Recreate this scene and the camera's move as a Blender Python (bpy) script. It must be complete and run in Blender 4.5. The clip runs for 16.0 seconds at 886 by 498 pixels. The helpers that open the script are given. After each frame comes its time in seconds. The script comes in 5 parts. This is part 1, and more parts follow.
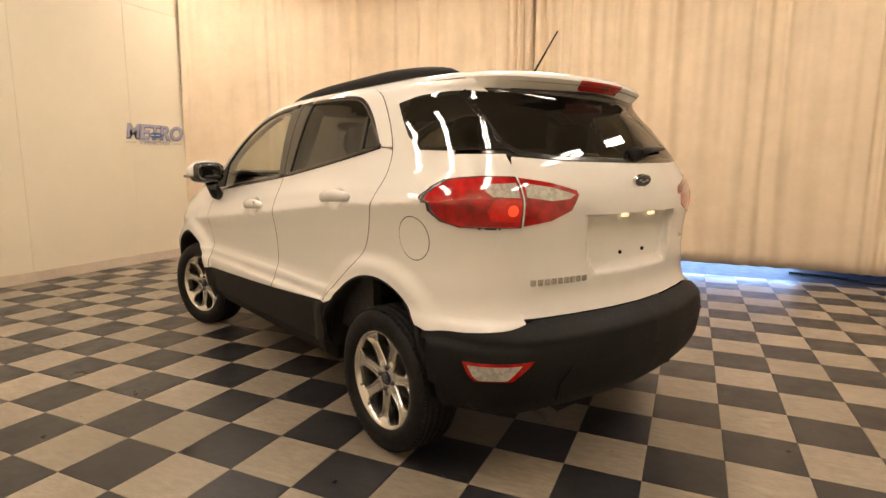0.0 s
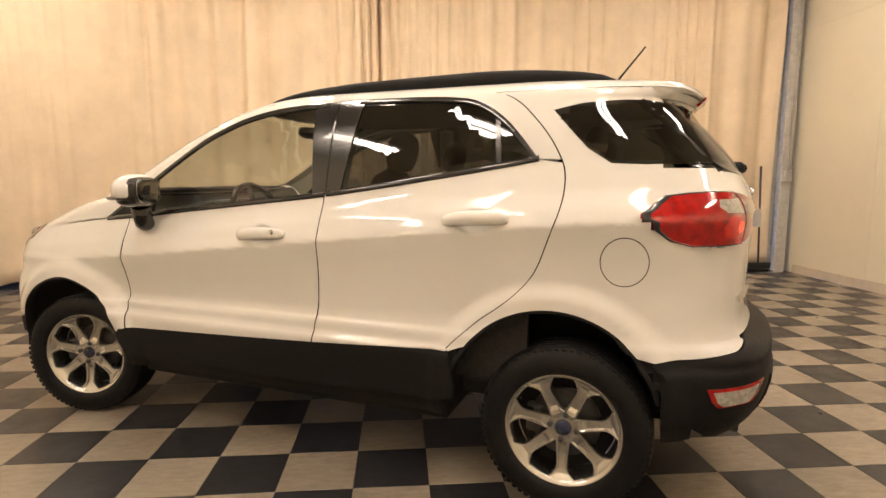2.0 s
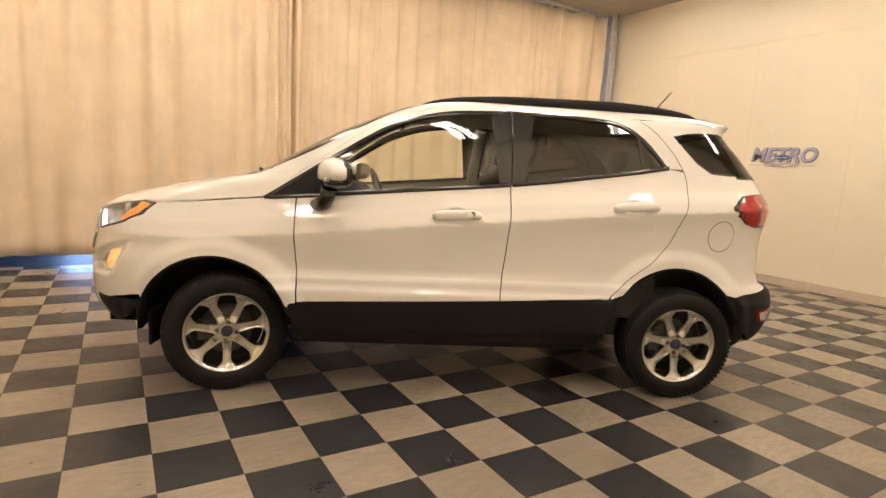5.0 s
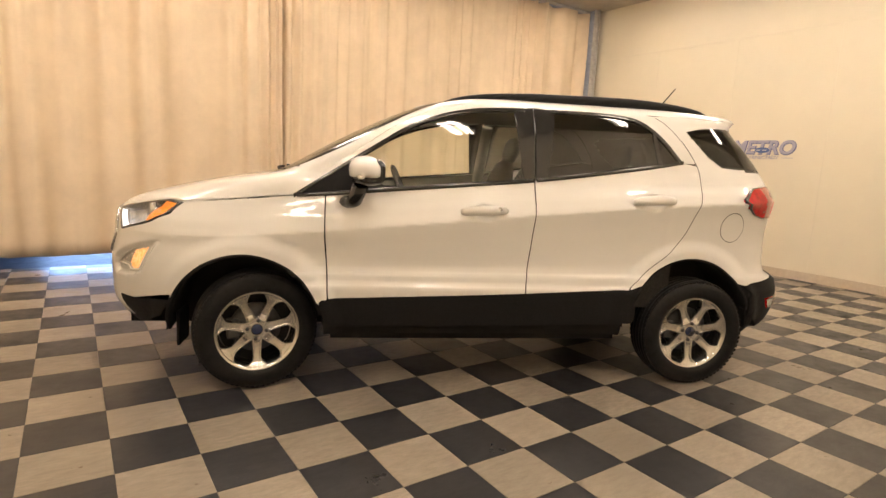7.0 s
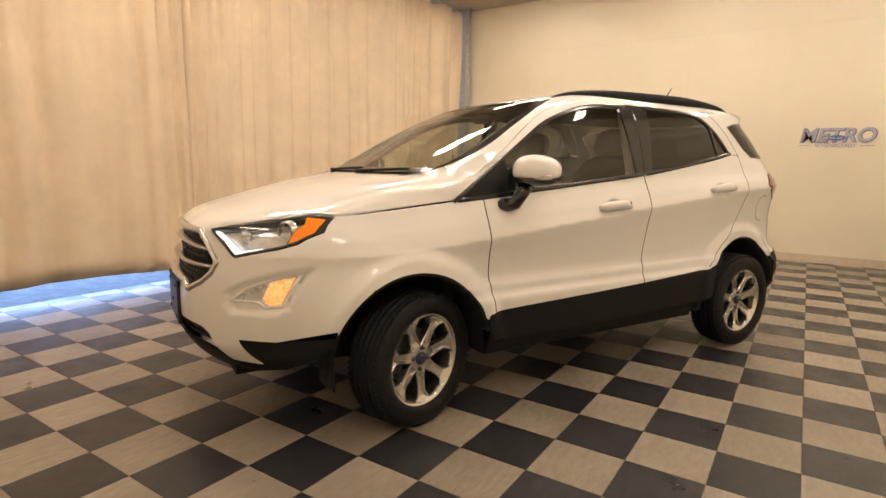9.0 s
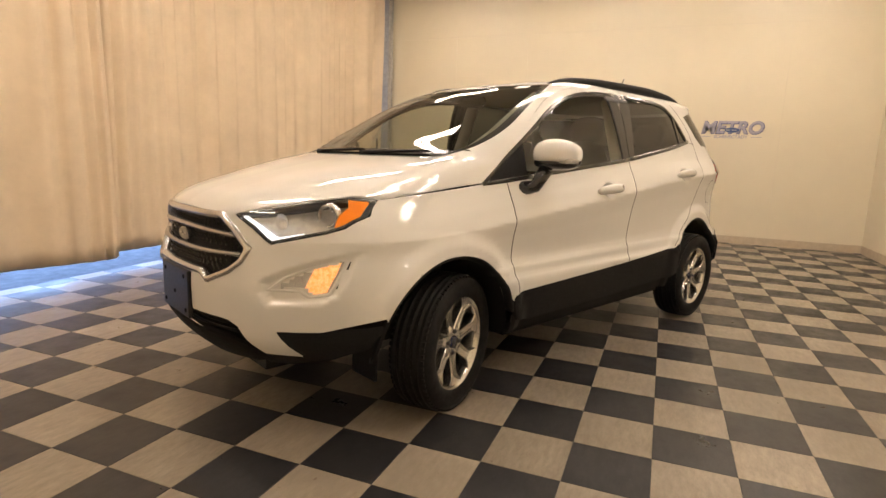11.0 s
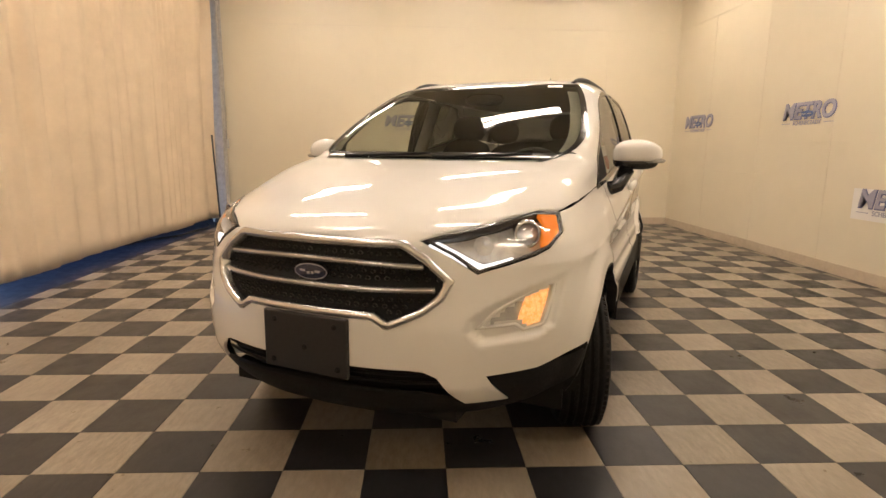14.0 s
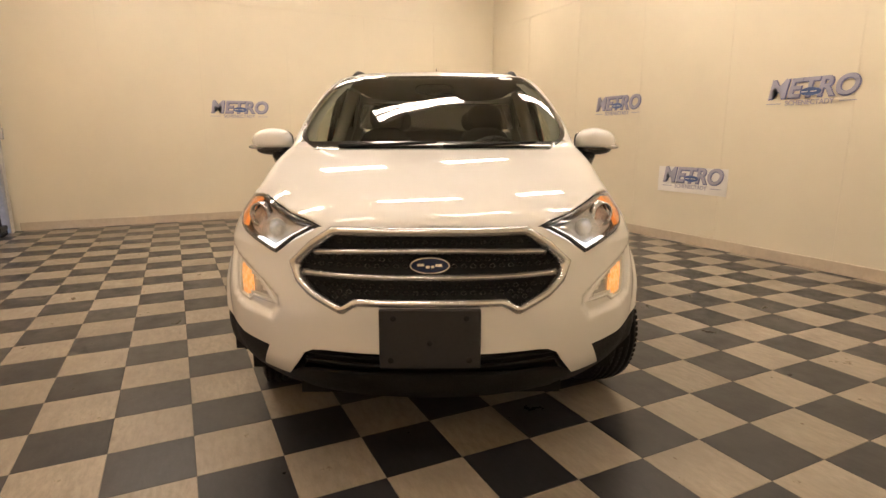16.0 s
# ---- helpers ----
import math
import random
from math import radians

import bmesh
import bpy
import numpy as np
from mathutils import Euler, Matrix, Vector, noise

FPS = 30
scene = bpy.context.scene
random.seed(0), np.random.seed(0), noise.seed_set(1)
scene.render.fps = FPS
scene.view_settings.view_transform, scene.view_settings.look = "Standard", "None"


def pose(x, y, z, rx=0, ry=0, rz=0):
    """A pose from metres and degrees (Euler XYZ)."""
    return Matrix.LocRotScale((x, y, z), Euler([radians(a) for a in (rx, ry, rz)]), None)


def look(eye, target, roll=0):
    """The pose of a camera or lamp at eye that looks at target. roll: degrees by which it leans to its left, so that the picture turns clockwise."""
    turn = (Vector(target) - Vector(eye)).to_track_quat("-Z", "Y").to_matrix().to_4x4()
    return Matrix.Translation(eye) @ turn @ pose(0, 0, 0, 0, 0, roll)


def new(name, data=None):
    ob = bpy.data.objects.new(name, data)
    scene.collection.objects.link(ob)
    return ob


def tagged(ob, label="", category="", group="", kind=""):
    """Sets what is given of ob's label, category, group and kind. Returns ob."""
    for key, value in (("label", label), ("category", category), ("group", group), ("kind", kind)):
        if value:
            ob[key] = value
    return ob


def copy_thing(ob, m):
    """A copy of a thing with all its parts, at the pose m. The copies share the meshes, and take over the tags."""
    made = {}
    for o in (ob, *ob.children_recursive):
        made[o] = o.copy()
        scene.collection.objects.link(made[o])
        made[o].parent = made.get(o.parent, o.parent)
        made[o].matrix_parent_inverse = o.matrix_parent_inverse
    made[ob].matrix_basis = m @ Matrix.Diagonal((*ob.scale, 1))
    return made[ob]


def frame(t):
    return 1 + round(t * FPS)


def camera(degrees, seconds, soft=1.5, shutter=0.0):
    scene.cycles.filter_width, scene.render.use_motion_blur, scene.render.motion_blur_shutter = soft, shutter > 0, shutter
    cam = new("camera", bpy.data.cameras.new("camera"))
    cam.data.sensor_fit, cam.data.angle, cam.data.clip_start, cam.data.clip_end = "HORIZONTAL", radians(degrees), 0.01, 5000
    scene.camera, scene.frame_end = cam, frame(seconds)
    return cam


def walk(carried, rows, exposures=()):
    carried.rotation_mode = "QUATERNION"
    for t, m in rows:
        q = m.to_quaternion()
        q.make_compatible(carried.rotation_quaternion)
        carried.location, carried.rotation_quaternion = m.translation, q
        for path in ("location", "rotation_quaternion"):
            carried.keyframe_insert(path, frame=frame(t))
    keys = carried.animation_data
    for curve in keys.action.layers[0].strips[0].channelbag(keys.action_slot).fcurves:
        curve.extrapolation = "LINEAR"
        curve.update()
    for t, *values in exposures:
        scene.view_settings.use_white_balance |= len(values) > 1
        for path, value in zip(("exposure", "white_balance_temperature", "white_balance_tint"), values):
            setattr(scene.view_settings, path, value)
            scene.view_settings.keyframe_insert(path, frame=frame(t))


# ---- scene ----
cam = camera(77.9, 16.0)
PATH = [
    (0, (0.102, -0.003, 1.22), (-0.71, 1.8, 0.918), 0.3),
    (0.5, (-0.293, 0.035, 1.22), (-0.928, 1.907, 0.914), 0.6),
    (1, (-0.748, 0.007, 1.234), (-1.112, 1.952, 0.942), 0.4),
    (1.5, (-1.152, 0.092, 1.224), (-1.254, 2.07, 0.946), -0.1),
    (2, (-1.639, 0.065, 1.228), (-1.476, 2.042, 0.971), -0.0),
    (2.5, (-2.114, 0.079, 1.21), (-1.688, 2.017, 0.963), 0.9),
    (3, (-2.611, 0.077, 1.224), (-1.956, 1.944, 0.932), 1.9),
    (3.5, (-3.055, 0.066, 1.222), (-2.243, 1.87, 0.926), 1.9),
    (4, (-3.447, 0.051, 1.213), (-2.535, 1.807, 0.92), 2.3),
    (6.5, (-3.903, 0.093, 1.25), (-2.822, 1.749, 0.954), 3.6),
    (7, (-4.049, 0.178, 1.225), (-2.935, 1.811, 0.918), 2.9),
    (7.5, (-4.324, 0.511, 1.215), (-3.073, 2.039, 0.898), 2.5),
    (8, (-4.65, 0.876, 1.204), (-3.231, 2.25, 0.889), 2.1),
    (8.5, (-4.937, 1.279, 1.203), (-3.403, 2.524, 0.892), 1.6),
    (9, (-5.23, 1.618, 1.187), (-3.578, 2.703, 0.886), 1.1),
    (11.5, (-5.52, 2.209, 1.156), (-3.683, 2.922, 0.808), 2.1),
    (12, (-5.518, 2.218, 1.156), (-3.682, 2.931, 0.809), 2.0),
    (12.5, (-5.596, 2.405, 1.159), (-3.744, 3.069, 0.799), 1.2),
    (13, (-5.584, 2.824, 1.173), (-3.677, 3.315, 0.823), 1.0),
    (13.5, (-5.622, 3.306, 1.18), (-3.666, 3.538, 0.835), 0.8),
    (14, (-5.546, 3.762, 1.18), (-3.58, 3.674, 0.827), 0.6),
    (14.5, (-5.514, 4.191, 1.185), (-3.585, 3.79, 0.841), 1.2),
    (15, (-5.423, 4.537, 1.177), (-3.559, 3.907, 0.821), 0.8),
    (15.5, (-5.364, 4.794, 1.195), (-3.564, 4.011, 0.816), -0.2),
    (16, (-5.326, 4.852, 1.184), (-3.56, 3.998, 0.791), 0.0),
]
walk(cam, [(t, look(eye, target, roll)) for t, eye, target, roll in PATH], [(0, 0.03), (2.0, 0.1), (7.5, 0.1), (9.0, -0.06), (12.0, -0.1), (16.0, -0.1)])

# ---- light ----
world = bpy.data.worlds.new("world")
scene.world = world
world.use_nodes = True
wn, wl = world.node_tree.nodes, world.node_tree.links
sky = wn.new("ShaderNodeTexSky")
sky.sky_type, sky.sun_disc = "NISHITA", False
sky.sun_elevation, sky.sun_rotation = radians(40), radians(20)
wl.new(sky.outputs[0], wn["Background"].inputs[0])
wn["Background"].inputs[1].default_value = 0.1

ROOM_W, ROOM_E, ROOM_S, ROOM_N = -6.05, 3.5, -0.4, 8.9
CEIL = 3.88
TILE = 0.3048
LAMP_POWER = 41.5


# ---- helpers of this scene ----
def mesh_from(name, verts, faces, smooth=False):
    me = bpy.data.meshes.new(name)
    me.from_pydata([tuple(v) for v in verts], [], faces)
    me.update()
    if smooth:
        me.polygons.foreach_set("use_smooth", [True] * len(me.polygons))
    return me


def part(name, bm, material, parent=None, label="", smooth=False):
    """One mesh object from a bmesh or a mesh, under a thing or a part."""
    if isinstance(bm, bmesh.types.BMesh):
        me = bpy.data.meshes.new(name)
        bm.to_mesh(me)
        bm.free()
    else:
        me = bm
    if smooth:
        me.polygons.foreach_set("use_smooth", [True] * len(me.polygons))
    layer = me.attributes.get("exact_normal")
    if layer is not None:
        flat = np.zeros(len(me.vertices) * 3, np.float32)
        layer.data.foreach_get("vector", flat)
        me.attributes.remove(layer)
        me.normals_split_custom_set_from_vertices(flat.reshape(-1, 3).tolist())
    for m in material if isinstance(material, (list, tuple)) else [material]:
        me.materials.append(m)
    ob = new(name, me)
    if parent is not None:
        ob.parent = parent
    if label:
        tagged(ob, label)
    return ob


def box(bm, x0, x1, y0, y1, z0, z1, bevel=0.0, m=None):
    r = bmesh.ops.create_cube(bm, size=1.0)
    vs = r["verts"]
    for v in vs:
        v.co = Vector(((x0 + x1) / 2 + v.co.x * (x1 - x0), (y0 + y1) / 2 + v.co.y * (y1 - y0), (z0 + z1) / 2 + v.co.z * (z1 - z0)))
    if bevel:
        es = {e for v in vs for e in v.link_edges}
        r = bmesh.ops.bevel(bm, geom=list(es), offset=bevel, segments=2, affect="EDGES", profile=0.5)
        vs = list({v for f in r["faces"] for v in f.verts} | {v for v in vs if v.is_valid})
    if m is not None:
        bmesh.ops.transform(bm, matrix=m, verts=vs)
    return vs


def boxed(name, x0, x1, y0, y1, z0, z1, material, parent=None, bevel=0.0, label=""):
    bm = bmesh.new()
    box(bm, x0, x1, y0, y1, z0, z1, bevel)
    return part(name, bm, material, parent, label)


def structure(ob, label, category):
    return tagged(ob, label, category, kind="structure")


# ---- materials ----
def material(name, base, rough=0.5, metal=0.0, coat=0.0, spec=0.5, grain=None, bump=None, tint=None, emit=None, alpha=None, island=0.0, transmission=0.0):
    """grain: (scale, darkest factor, detail); tint: (scale, other colour, amount); bump: (scale, strength, distance)."""
    mat = bpy.data.materials.new(name)
    mat.use_nodes = True
    n, l = mat.node_tree.nodes, mat.node_tree.links
    b = n["Principled BSDF"]
    b.inputs["Roughness"].default_value = rough
    b.inputs["Metallic"].default_value = metal
    b.inputs["Coat Weight"].default_value = coat
    b.inputs["Coat Roughness"].default_value = 0.03
    b.inputs["Specular IOR Level"].default_value = spec
    b.inputs["Transmission Weight"].default_value = transmission
    co = n.new("ShaderNodeTexCoord")
    colour = n.new("ShaderNodeRGB")
    colour.outputs[0].default_value = (*base, 1)
    out = colour.outputs[0]

    def noise_tex(scale, detail=4.0, rough_=0.6):
        t = n.new("ShaderNodeTexNoise")
        t.inputs["Scale"].default_value, t.inputs["Detail"].default_value, t.inputs["Roughness"].default_value = scale, detail, rough_
        l.new(co.outputs["Object"], t.inputs["Vector"])
        return t

    def mix(kind, fac, a, b_):
        m = n.new("ShaderNodeMix")
        m.data_type, m.blend_type = "RGBA", kind
        for value, sock in ((fac, m.inputs[0]), (a, m.inputs[6]), (b_, m.inputs[7])):
            if hasattr(value, "is_output"):
                l.new(value, sock)
            elif isinstance(value, tuple):
                sock.default_value = (*value, 1)
            else:
                sock.default_value = value
        return m.outputs[2]

    def ramp(src, lo, hi, a, b_):
        r = n.new("ShaderNodeMapRange")
        l.new(src, r.inputs["Value"])
        r.inputs["From Min"].default_value, r.inputs["From Max"].default_value = lo, hi
        r.inputs["To Min"].default_value, r.inputs["To Max"].default_value = a, b_
        return r.outputs[0]

    if tint:
        t = noise_tex(tint[0])
        out = mix("MIX", ramp(t.outputs[0], 0.4, 0.65, 0.0, tint[2]), out, tint[1])
    if grain:
        t = noise_tex(grain[0], grain[2] if len(grain) > 2 else 6.0, 0.7)
        out = mix("MULTIPLY", 1.0, out, mix("MIX", ramp(t.outputs[0], 0.3, 0.7, 0.0, 1.0), (grain[1],) * 3, (1.0, 1.0, 1.0)))
        l.new(ramp(t.outputs[0], 0.3, 0.7, min(1, rough * 1.15), rough * 0.85), b.inputs["Roughness"])
    if island:
        info = n.new("ShaderNodeObjectInfo")
        out = mix("MULTIPLY", 1.0, out, mix("MIX", info.outputs["Random"], (1 - island,) * 3, (1.0, 1.0, 1.0)))
    if bump:
        t = noise_tex(bump[0], 5.0)
        bn = n.new("ShaderNodeBump")
        bn.inputs["Strength"].default_value, bn.inputs["Distance"].default_value = bump[1], bump[2]
        l.new(t.outputs[0], bn.inputs["Height"])
        l.new(bn.outputs[0], b.inputs["Normal"])
    if emit:
        b.inputs["Emission Color"].default_value = (*emit[0], 1)
        b.inputs["Emission Strength"].default_value = emit[1]
    l.new(out, b.inputs["Base Color"])
    return mat


def tile_material(name, base, dark, scuff, random_by):
    """Vinyl composition tile: marbled, scuffed, each tile a little different."""
    mat = bpy.data.materials.new(name)
    mat.use_nodes = True
    n, l = mat.node_tree.nodes, mat.node_tree.links
    b = n["Principled BSDF"]
    geo = n.new("ShaderNodeNewGeometry")
    rnd = n.new("ShaderNodeObjectInfo").outputs["Random"] if random_by == "object" else geo.outputs["Random Per Island"]
    sep = n.new("ShaderNodeVectorMath")
    sep.operation = "SCALE"
    comb = n.new("ShaderNodeCombineXYZ")
    for k in range(3):
        l.new(rnd, comb.inputs[k])
    l.new(comb.outputs[0], sep.inputs[0])
    sep.inputs["Scale"].default_value = 37.0
    add = n.new("ShaderNodeVectorMath")
    l.new(geo.outputs["Position"], add.inputs[0])
    l.new(sep.outputs[0], add.inputs[1])

    def nz(scale, detail, rough, stretch=None, own=True):
        t = n.new("ShaderNodeTexNoise")
        t.inputs["Scale"].default_value, t.inputs["Detail"].default_value, t.inputs["Roughness"].default_value = scale, detail, rough
        src = add.outputs[0] if own else geo.outputs["Position"]
        if stretch:
            mp = n.new("ShaderNodeMapping")
            mp.inputs["Scale"].default_value = stretch
            mp.inputs["Rotation"].default_value = (0, 0, 0.5)
            l.new(src, mp.inputs["Vector"])
            src = mp.outputs[0]
        l.new(src, t.inputs["Vector"])
        return t.outputs[0]

    def rng(src, lo, hi, a, b_):
        r = n.new("ShaderNodeMapRange")
        l.new(src, r.inputs["Value"])
        for key, v in (("From Min", lo), ("From Max", hi), ("To Min", a), ("To Max", b_)):
            r.inputs[key].default_value = v
        return r.outputs[0]

    def mix(kind, fac, a, b_):
        m = n.new("ShaderNodeMix")
        m.data_type, m.blend_type = "RGBA", kind
        for value, sock in ((fac, m.inputs[0]), (a, m.inputs[6]), (b_, m.inputs[7])):
            if isinstance(value, tuple):
                sock.default_value = (*value, 1)
            elif isinstance(value, float):
                sock.default_value = value
            else:
                l.new(value, sock)
        return m.outputs[2]

    out = mix("MIX", rng(nz(14, 6, 0.7, (1, 3.0, 1)), 0.35, 0.68, 0.0, 1.0), base, dark)
    out = mix("MIX", rng(nz(95, 3, 0.6), 0.62, 0.75, 0.0, 0.45), out, scuff)
    out = mix("MIX", rng(nz(1.1, 4, 0.6, own=False), 0.42, 0.66, 0.0, 0.7), out, dark)
    out = mix("MULTIPLY", 1.0, out, mix("MIX", rnd, (0.8, 0.8, 0.79), (1.0, 1.0, 1.0)))
    l.new(out, b.inputs["Base Color"])
    l.new(rng(nz(5, 5, 0.7, own=False), 0.3, 0.7, 0.26, 0.44), b.inputs["Roughness"])
    b.inputs["Specular IOR Level"].default_value = 0.4
    bn = n.new("ShaderNodeBump")
    bn.inputs["Strength"].default_value, bn.inputs["Distance"].default_value = 0.25, 0.002
    l.new(nz(9, 4, 0.6), bn.inputs["Height"])
    l.new(bn.outputs[0], b.inputs["Normal"])
    return mat


M_TILE_L = tile_material("tile_light", (0.37, 0.315, 0.245), (0.25, 0.213, 0.165), (0.17, 0.145, 0.115), "object")
M_TILE_D = tile_material("tile_dark", (0.038, 0.037, 0.039), (0.022, 0.022, 0.024), (0.085, 0.08, 0.078), "object")
M_TILE_LI = tile_material("tile_light_far", (0.37, 0.315, 0.245), (0.25, 0.213, 0.165), (0.17, 0.145, 0.115), "island")
M_TILE_DI = tile_material("tile_dark_far", (0.038, 0.037, 0.039), (0.022, 0.022, 0.024), (0.085, 0.08, 0.078), "island")
M_GROUT = material("tile_bed", (0.08, 0.07, 0.06), 0.8, grain=(40, 0.7))
M_CONCRETE = material("blue_grey_concrete", (0.016, 0.024, 0.06), 0.5, grain=(9, 0.6), bump=(30, 0.3, 0.004))
M_WALL = material("cream_wall_panel", (0.76, 0.69, 0.535), 0.42, grain=(1.2, 0.95, 3.0), bump=(2.5, 0.12, 0.02))
M_WALL_UP = material("cream_upper_wall", (0.75, 0.68, 0.53), 0.5, grain=(1.6, 0.94, 3.0), bump=(3.5, 0.12, 0.02))
M_BASE = material("baseboard_vinyl", (0.60, 0.50, 0.37), 0.5, grain=(12, 0.85))
M_CEIL = material("ceiling_board", (0.50, 0.46, 0.38), 0.8, grain=(6, 0.85))
M_STEEL = material("grey_steel_column", (0.60, 0.58, 0.54), 0.5, metal=0.1, grain=(15, 0.7))
M_BLOCK = material("grey_block", (0.42, 0.41, 0.40), 0.85, grain=(18, 0.75), bump=(60, 0.4, 0.004))
M_CURTAIN = material("cream_curtain_cloth", (0.82, 0.68, 0.50), 0.85, spec=0.2, grain=(2.2, 0.86), bump=(170, 0.15, 0.002))
M_BLACK = material("black_plastic", (0.02, 0.02, 0.02), 0.5, grain=(50, 0.8))
M_SIGN = material("sign_letters_blue_grey", (0.38, 0.37, 0.46), 0.4)
M_SIGN_DARK = material("sign_shadow_navy", (0.15, 0.16, 0.28), 0.4)
M_SIGN_BLUE = material("sign_oval_blue", (0.08, 0.13, 0.30), 0.3)
M_PAPER = material("white_poster_board", (0.82, 0.80, 0.76), 0.5, grain=(8, 0.96))
M_DIFFUSER = material("lamp_diffuser", (0.9, 0.9, 0.9), 0.5, emit=((1.0, 0.83, 0.69), LAMP_POWER))

# ---- structure ----
structure(boxed("wall_east", ROOM_E, ROOM_E + 0.15, ROOM_S - 0.15, 7.12, 0.0, CEIL, M_WALL), "cream painted smooth panel wall with faint seams", "wall")
structure(boxed("wall_south", ROOM_W - 0.15, ROOM_E, ROOM_S - 0.15, ROOM_S, 0.0, CEIL, M_WALL), "cream painted smooth panel wall with signs", "wall")
structure(boxed("wall_west", ROOM_W - 0.15, ROOM_W, ROOM_S, 5.45, 0.0, CEIL, M_WALL), "cream painted smooth panel wall ending at the curtain", "wall")
structure(boxed("ceiling", -8.6, 6.0, ROOM_S - 0.15, 11.0, CEIL, CEIL + 0.12, M_CEIL), "dull cream ceiling with lamps", "ceiling")
structure(boxed("wall_north", ROOM_W - 2.5, ROOM_E + 2.4, ROOM_N + 1.9, ROOM_N + 2.05, 0.0, CEIL, M_BLOCK), "grey block wall far behind the curtain", "wall")
structure(boxed("wall_bay_west", -8.6, -8.45, 5.3, ROOM_N + 1.9, 0.0, CEIL, M_BLOCK), "grey block wall closing the bay", "wall")
structure(boxed("wall_bay_south", -8.45, ROOM_W - 0.15, 5.3, 5.45, 0.0, CEIL, M_BLOCK), "grey block wall closing the bay", "wall")
structure(boxed("wall_bay_east", 5.75, 5.9, 6.6, ROOM_N + 1.9, 0.0, CEIL, M_BLOCK), "grey block wall closing the bay", "wall")
structure(boxed("wall_bay_return", ROOM_E + 0.15, 5.75, 6.6, 6.75, 0.0, CEIL, M_BLOCK), "grey block wall closing the bay", "wall")
structure(boxed("ground", -9.0, 6.5, -1.0, 11.2, -0.2, -0.004, M_CONCRETE), "blue-grey concrete slab under tiles and curtain", "floor")
for nm, args in (("baseboard_east", (ROOM_E - 0.012, ROOM_E, ROOM_S + 0.012, 6.75)), ("baseboard_south", (ROOM_W, ROOM_E - 0.012, ROOM_S, ROOM_S + 0.012)), ("baseboard_west", (ROOM_W, ROOM_W + 0.012, ROOM_S + 0.012, 5.45))):
    structure(boxed(nm, *args, 0.0, 0.11, M_BASE, bevel=0.004), "tan vinyl baseboard along the cream wall", "baseboard")
# seams of the wall panels
def seam(nm, x0, x1, y0, y1, z0, z1):
    structure(boxed(nm, x0, x1, y0, y1, z0, z1, M_WALL_UP), "thin cream cover strip over a panel seam", "trim")
for k in range(6):
    y = 0.75 + k * 1.22
    if y < 6.7:
        seam("trim", ROOM_E - 0.003, ROOM_E, y, y + 0.012, 0.11, 3.07)
for k in range(8):
    x = ROOM_W + 1.1 + k * 1.22
    if x < ROOM_E - 0.05:
        seam("trim", x, x + 0.012, ROOM_S, ROOM_S + 0.003, 0.11, 3.07)
for k in range(4):
    y = 0.9 + k * 1.22
    seam("trim", ROOM_W, ROOM_W + 0.003, y, y + 0.012, 0.11, 3.07)
seam("trim", ROOM_E - 0.006, ROOM_E, ROOM_S + 0.02, 6.75, 3.07, 3.09)
seam("trim", ROOM_W + 0.01, ROOM_E - 0.01, ROOM_S, ROOM_S + 0.006, 3.07, 3.09)
seam("trim", ROOM_W, ROOM_W + 0.006, ROOM_S + 0.02, 5.45, 3.07, 3.09)
seam("trim", -0.30, 0.87, ROOM_S, ROOM_S + 0.008, 1.30, 1.314)
seam("trim", 0.93, 2.08, ROOM_S, ROOM_S + 0.008, 0.93, 0.942)


def letters(text, size, depth, material_, parent, m, name="lettering", spacing=1.0, shear=0.0, bold=0.0):
    cu = bpy.data.curves.new(name, "FONT")
    cu.body, cu.size, cu.extrude, cu.align_x, cu.align_y, cu.space_character, cu.shear, cu.offset = text, size, depth, "CENTER", "CENTER", spacing, shear, bold
    tmp = new("tmp", cu)
    deps = bpy.context.evaluated_depsgraph_get()
    me = bpy.data.meshes.new_from_object(tmp.evaluated_get(deps))
    bpy.data.objects.remove(tmp)
    me.materials.clear()
    ob = part(name, me, material_, parent)
    ob.matrix_local = m
    return ob


def oval(bm, a, b, depth, m, n=32, y0=0.0):
    top = [bm.verts.new((a * math.cos(2 * math.pi * k / n), b * math.sin(2 * math.pi * k / n), y0 + depth)) for k in range(n)]
    bot = [bm.verts.new((v.co.x, v.co.y, y0)) for v in top]
    bm.faces.new(top)
    for k in range(n):
        bm.faces.new((bot[k], bot[(k + 1) % n], top[(k + 1) % n], top[k]))
    bmesh.ops.transform(bm, matrix=m, verts=top + bot)




# ---- car ----
import functools

from mathutils.geometry import tessellate_polygon

M_PAINT = material("white_car_paint", (0.77, 0.76, 0.73), 0.5, coat=1.0, spec=0.15, grain=(3, 0.985))
M_CLAD = material("black_textured_plastic", (0.009, 0.009, 0.0095), 0.62, spec=0.25, grain=(120, 0.75), bump=(600, 0.25, 0.001))
M_TRIM = material("gloss_black_trim", (0.012, 0.012, 0.013), 0.18, coat=0.4)
M_RUBBER = material("tyre_rubber", (0.008, 0.008, 0.008), 0.62, spec=0.28, grain=(30, 0.75), bump=(200, 0.2, 0.001))
M_ALLOY = material("silver_alloy", (0.66, 0.65, 0.62), 0.25, metal=1.0)
M_DARKMETAL = material("dark_brake_metal", (0.09, 0.09, 0.09), 0.5, metal=0.7, grain=(40, 0.7))
M_CHROME = material("satin_chrome", (0.62, 0.62, 0.62), 0.26, metal=1.0)
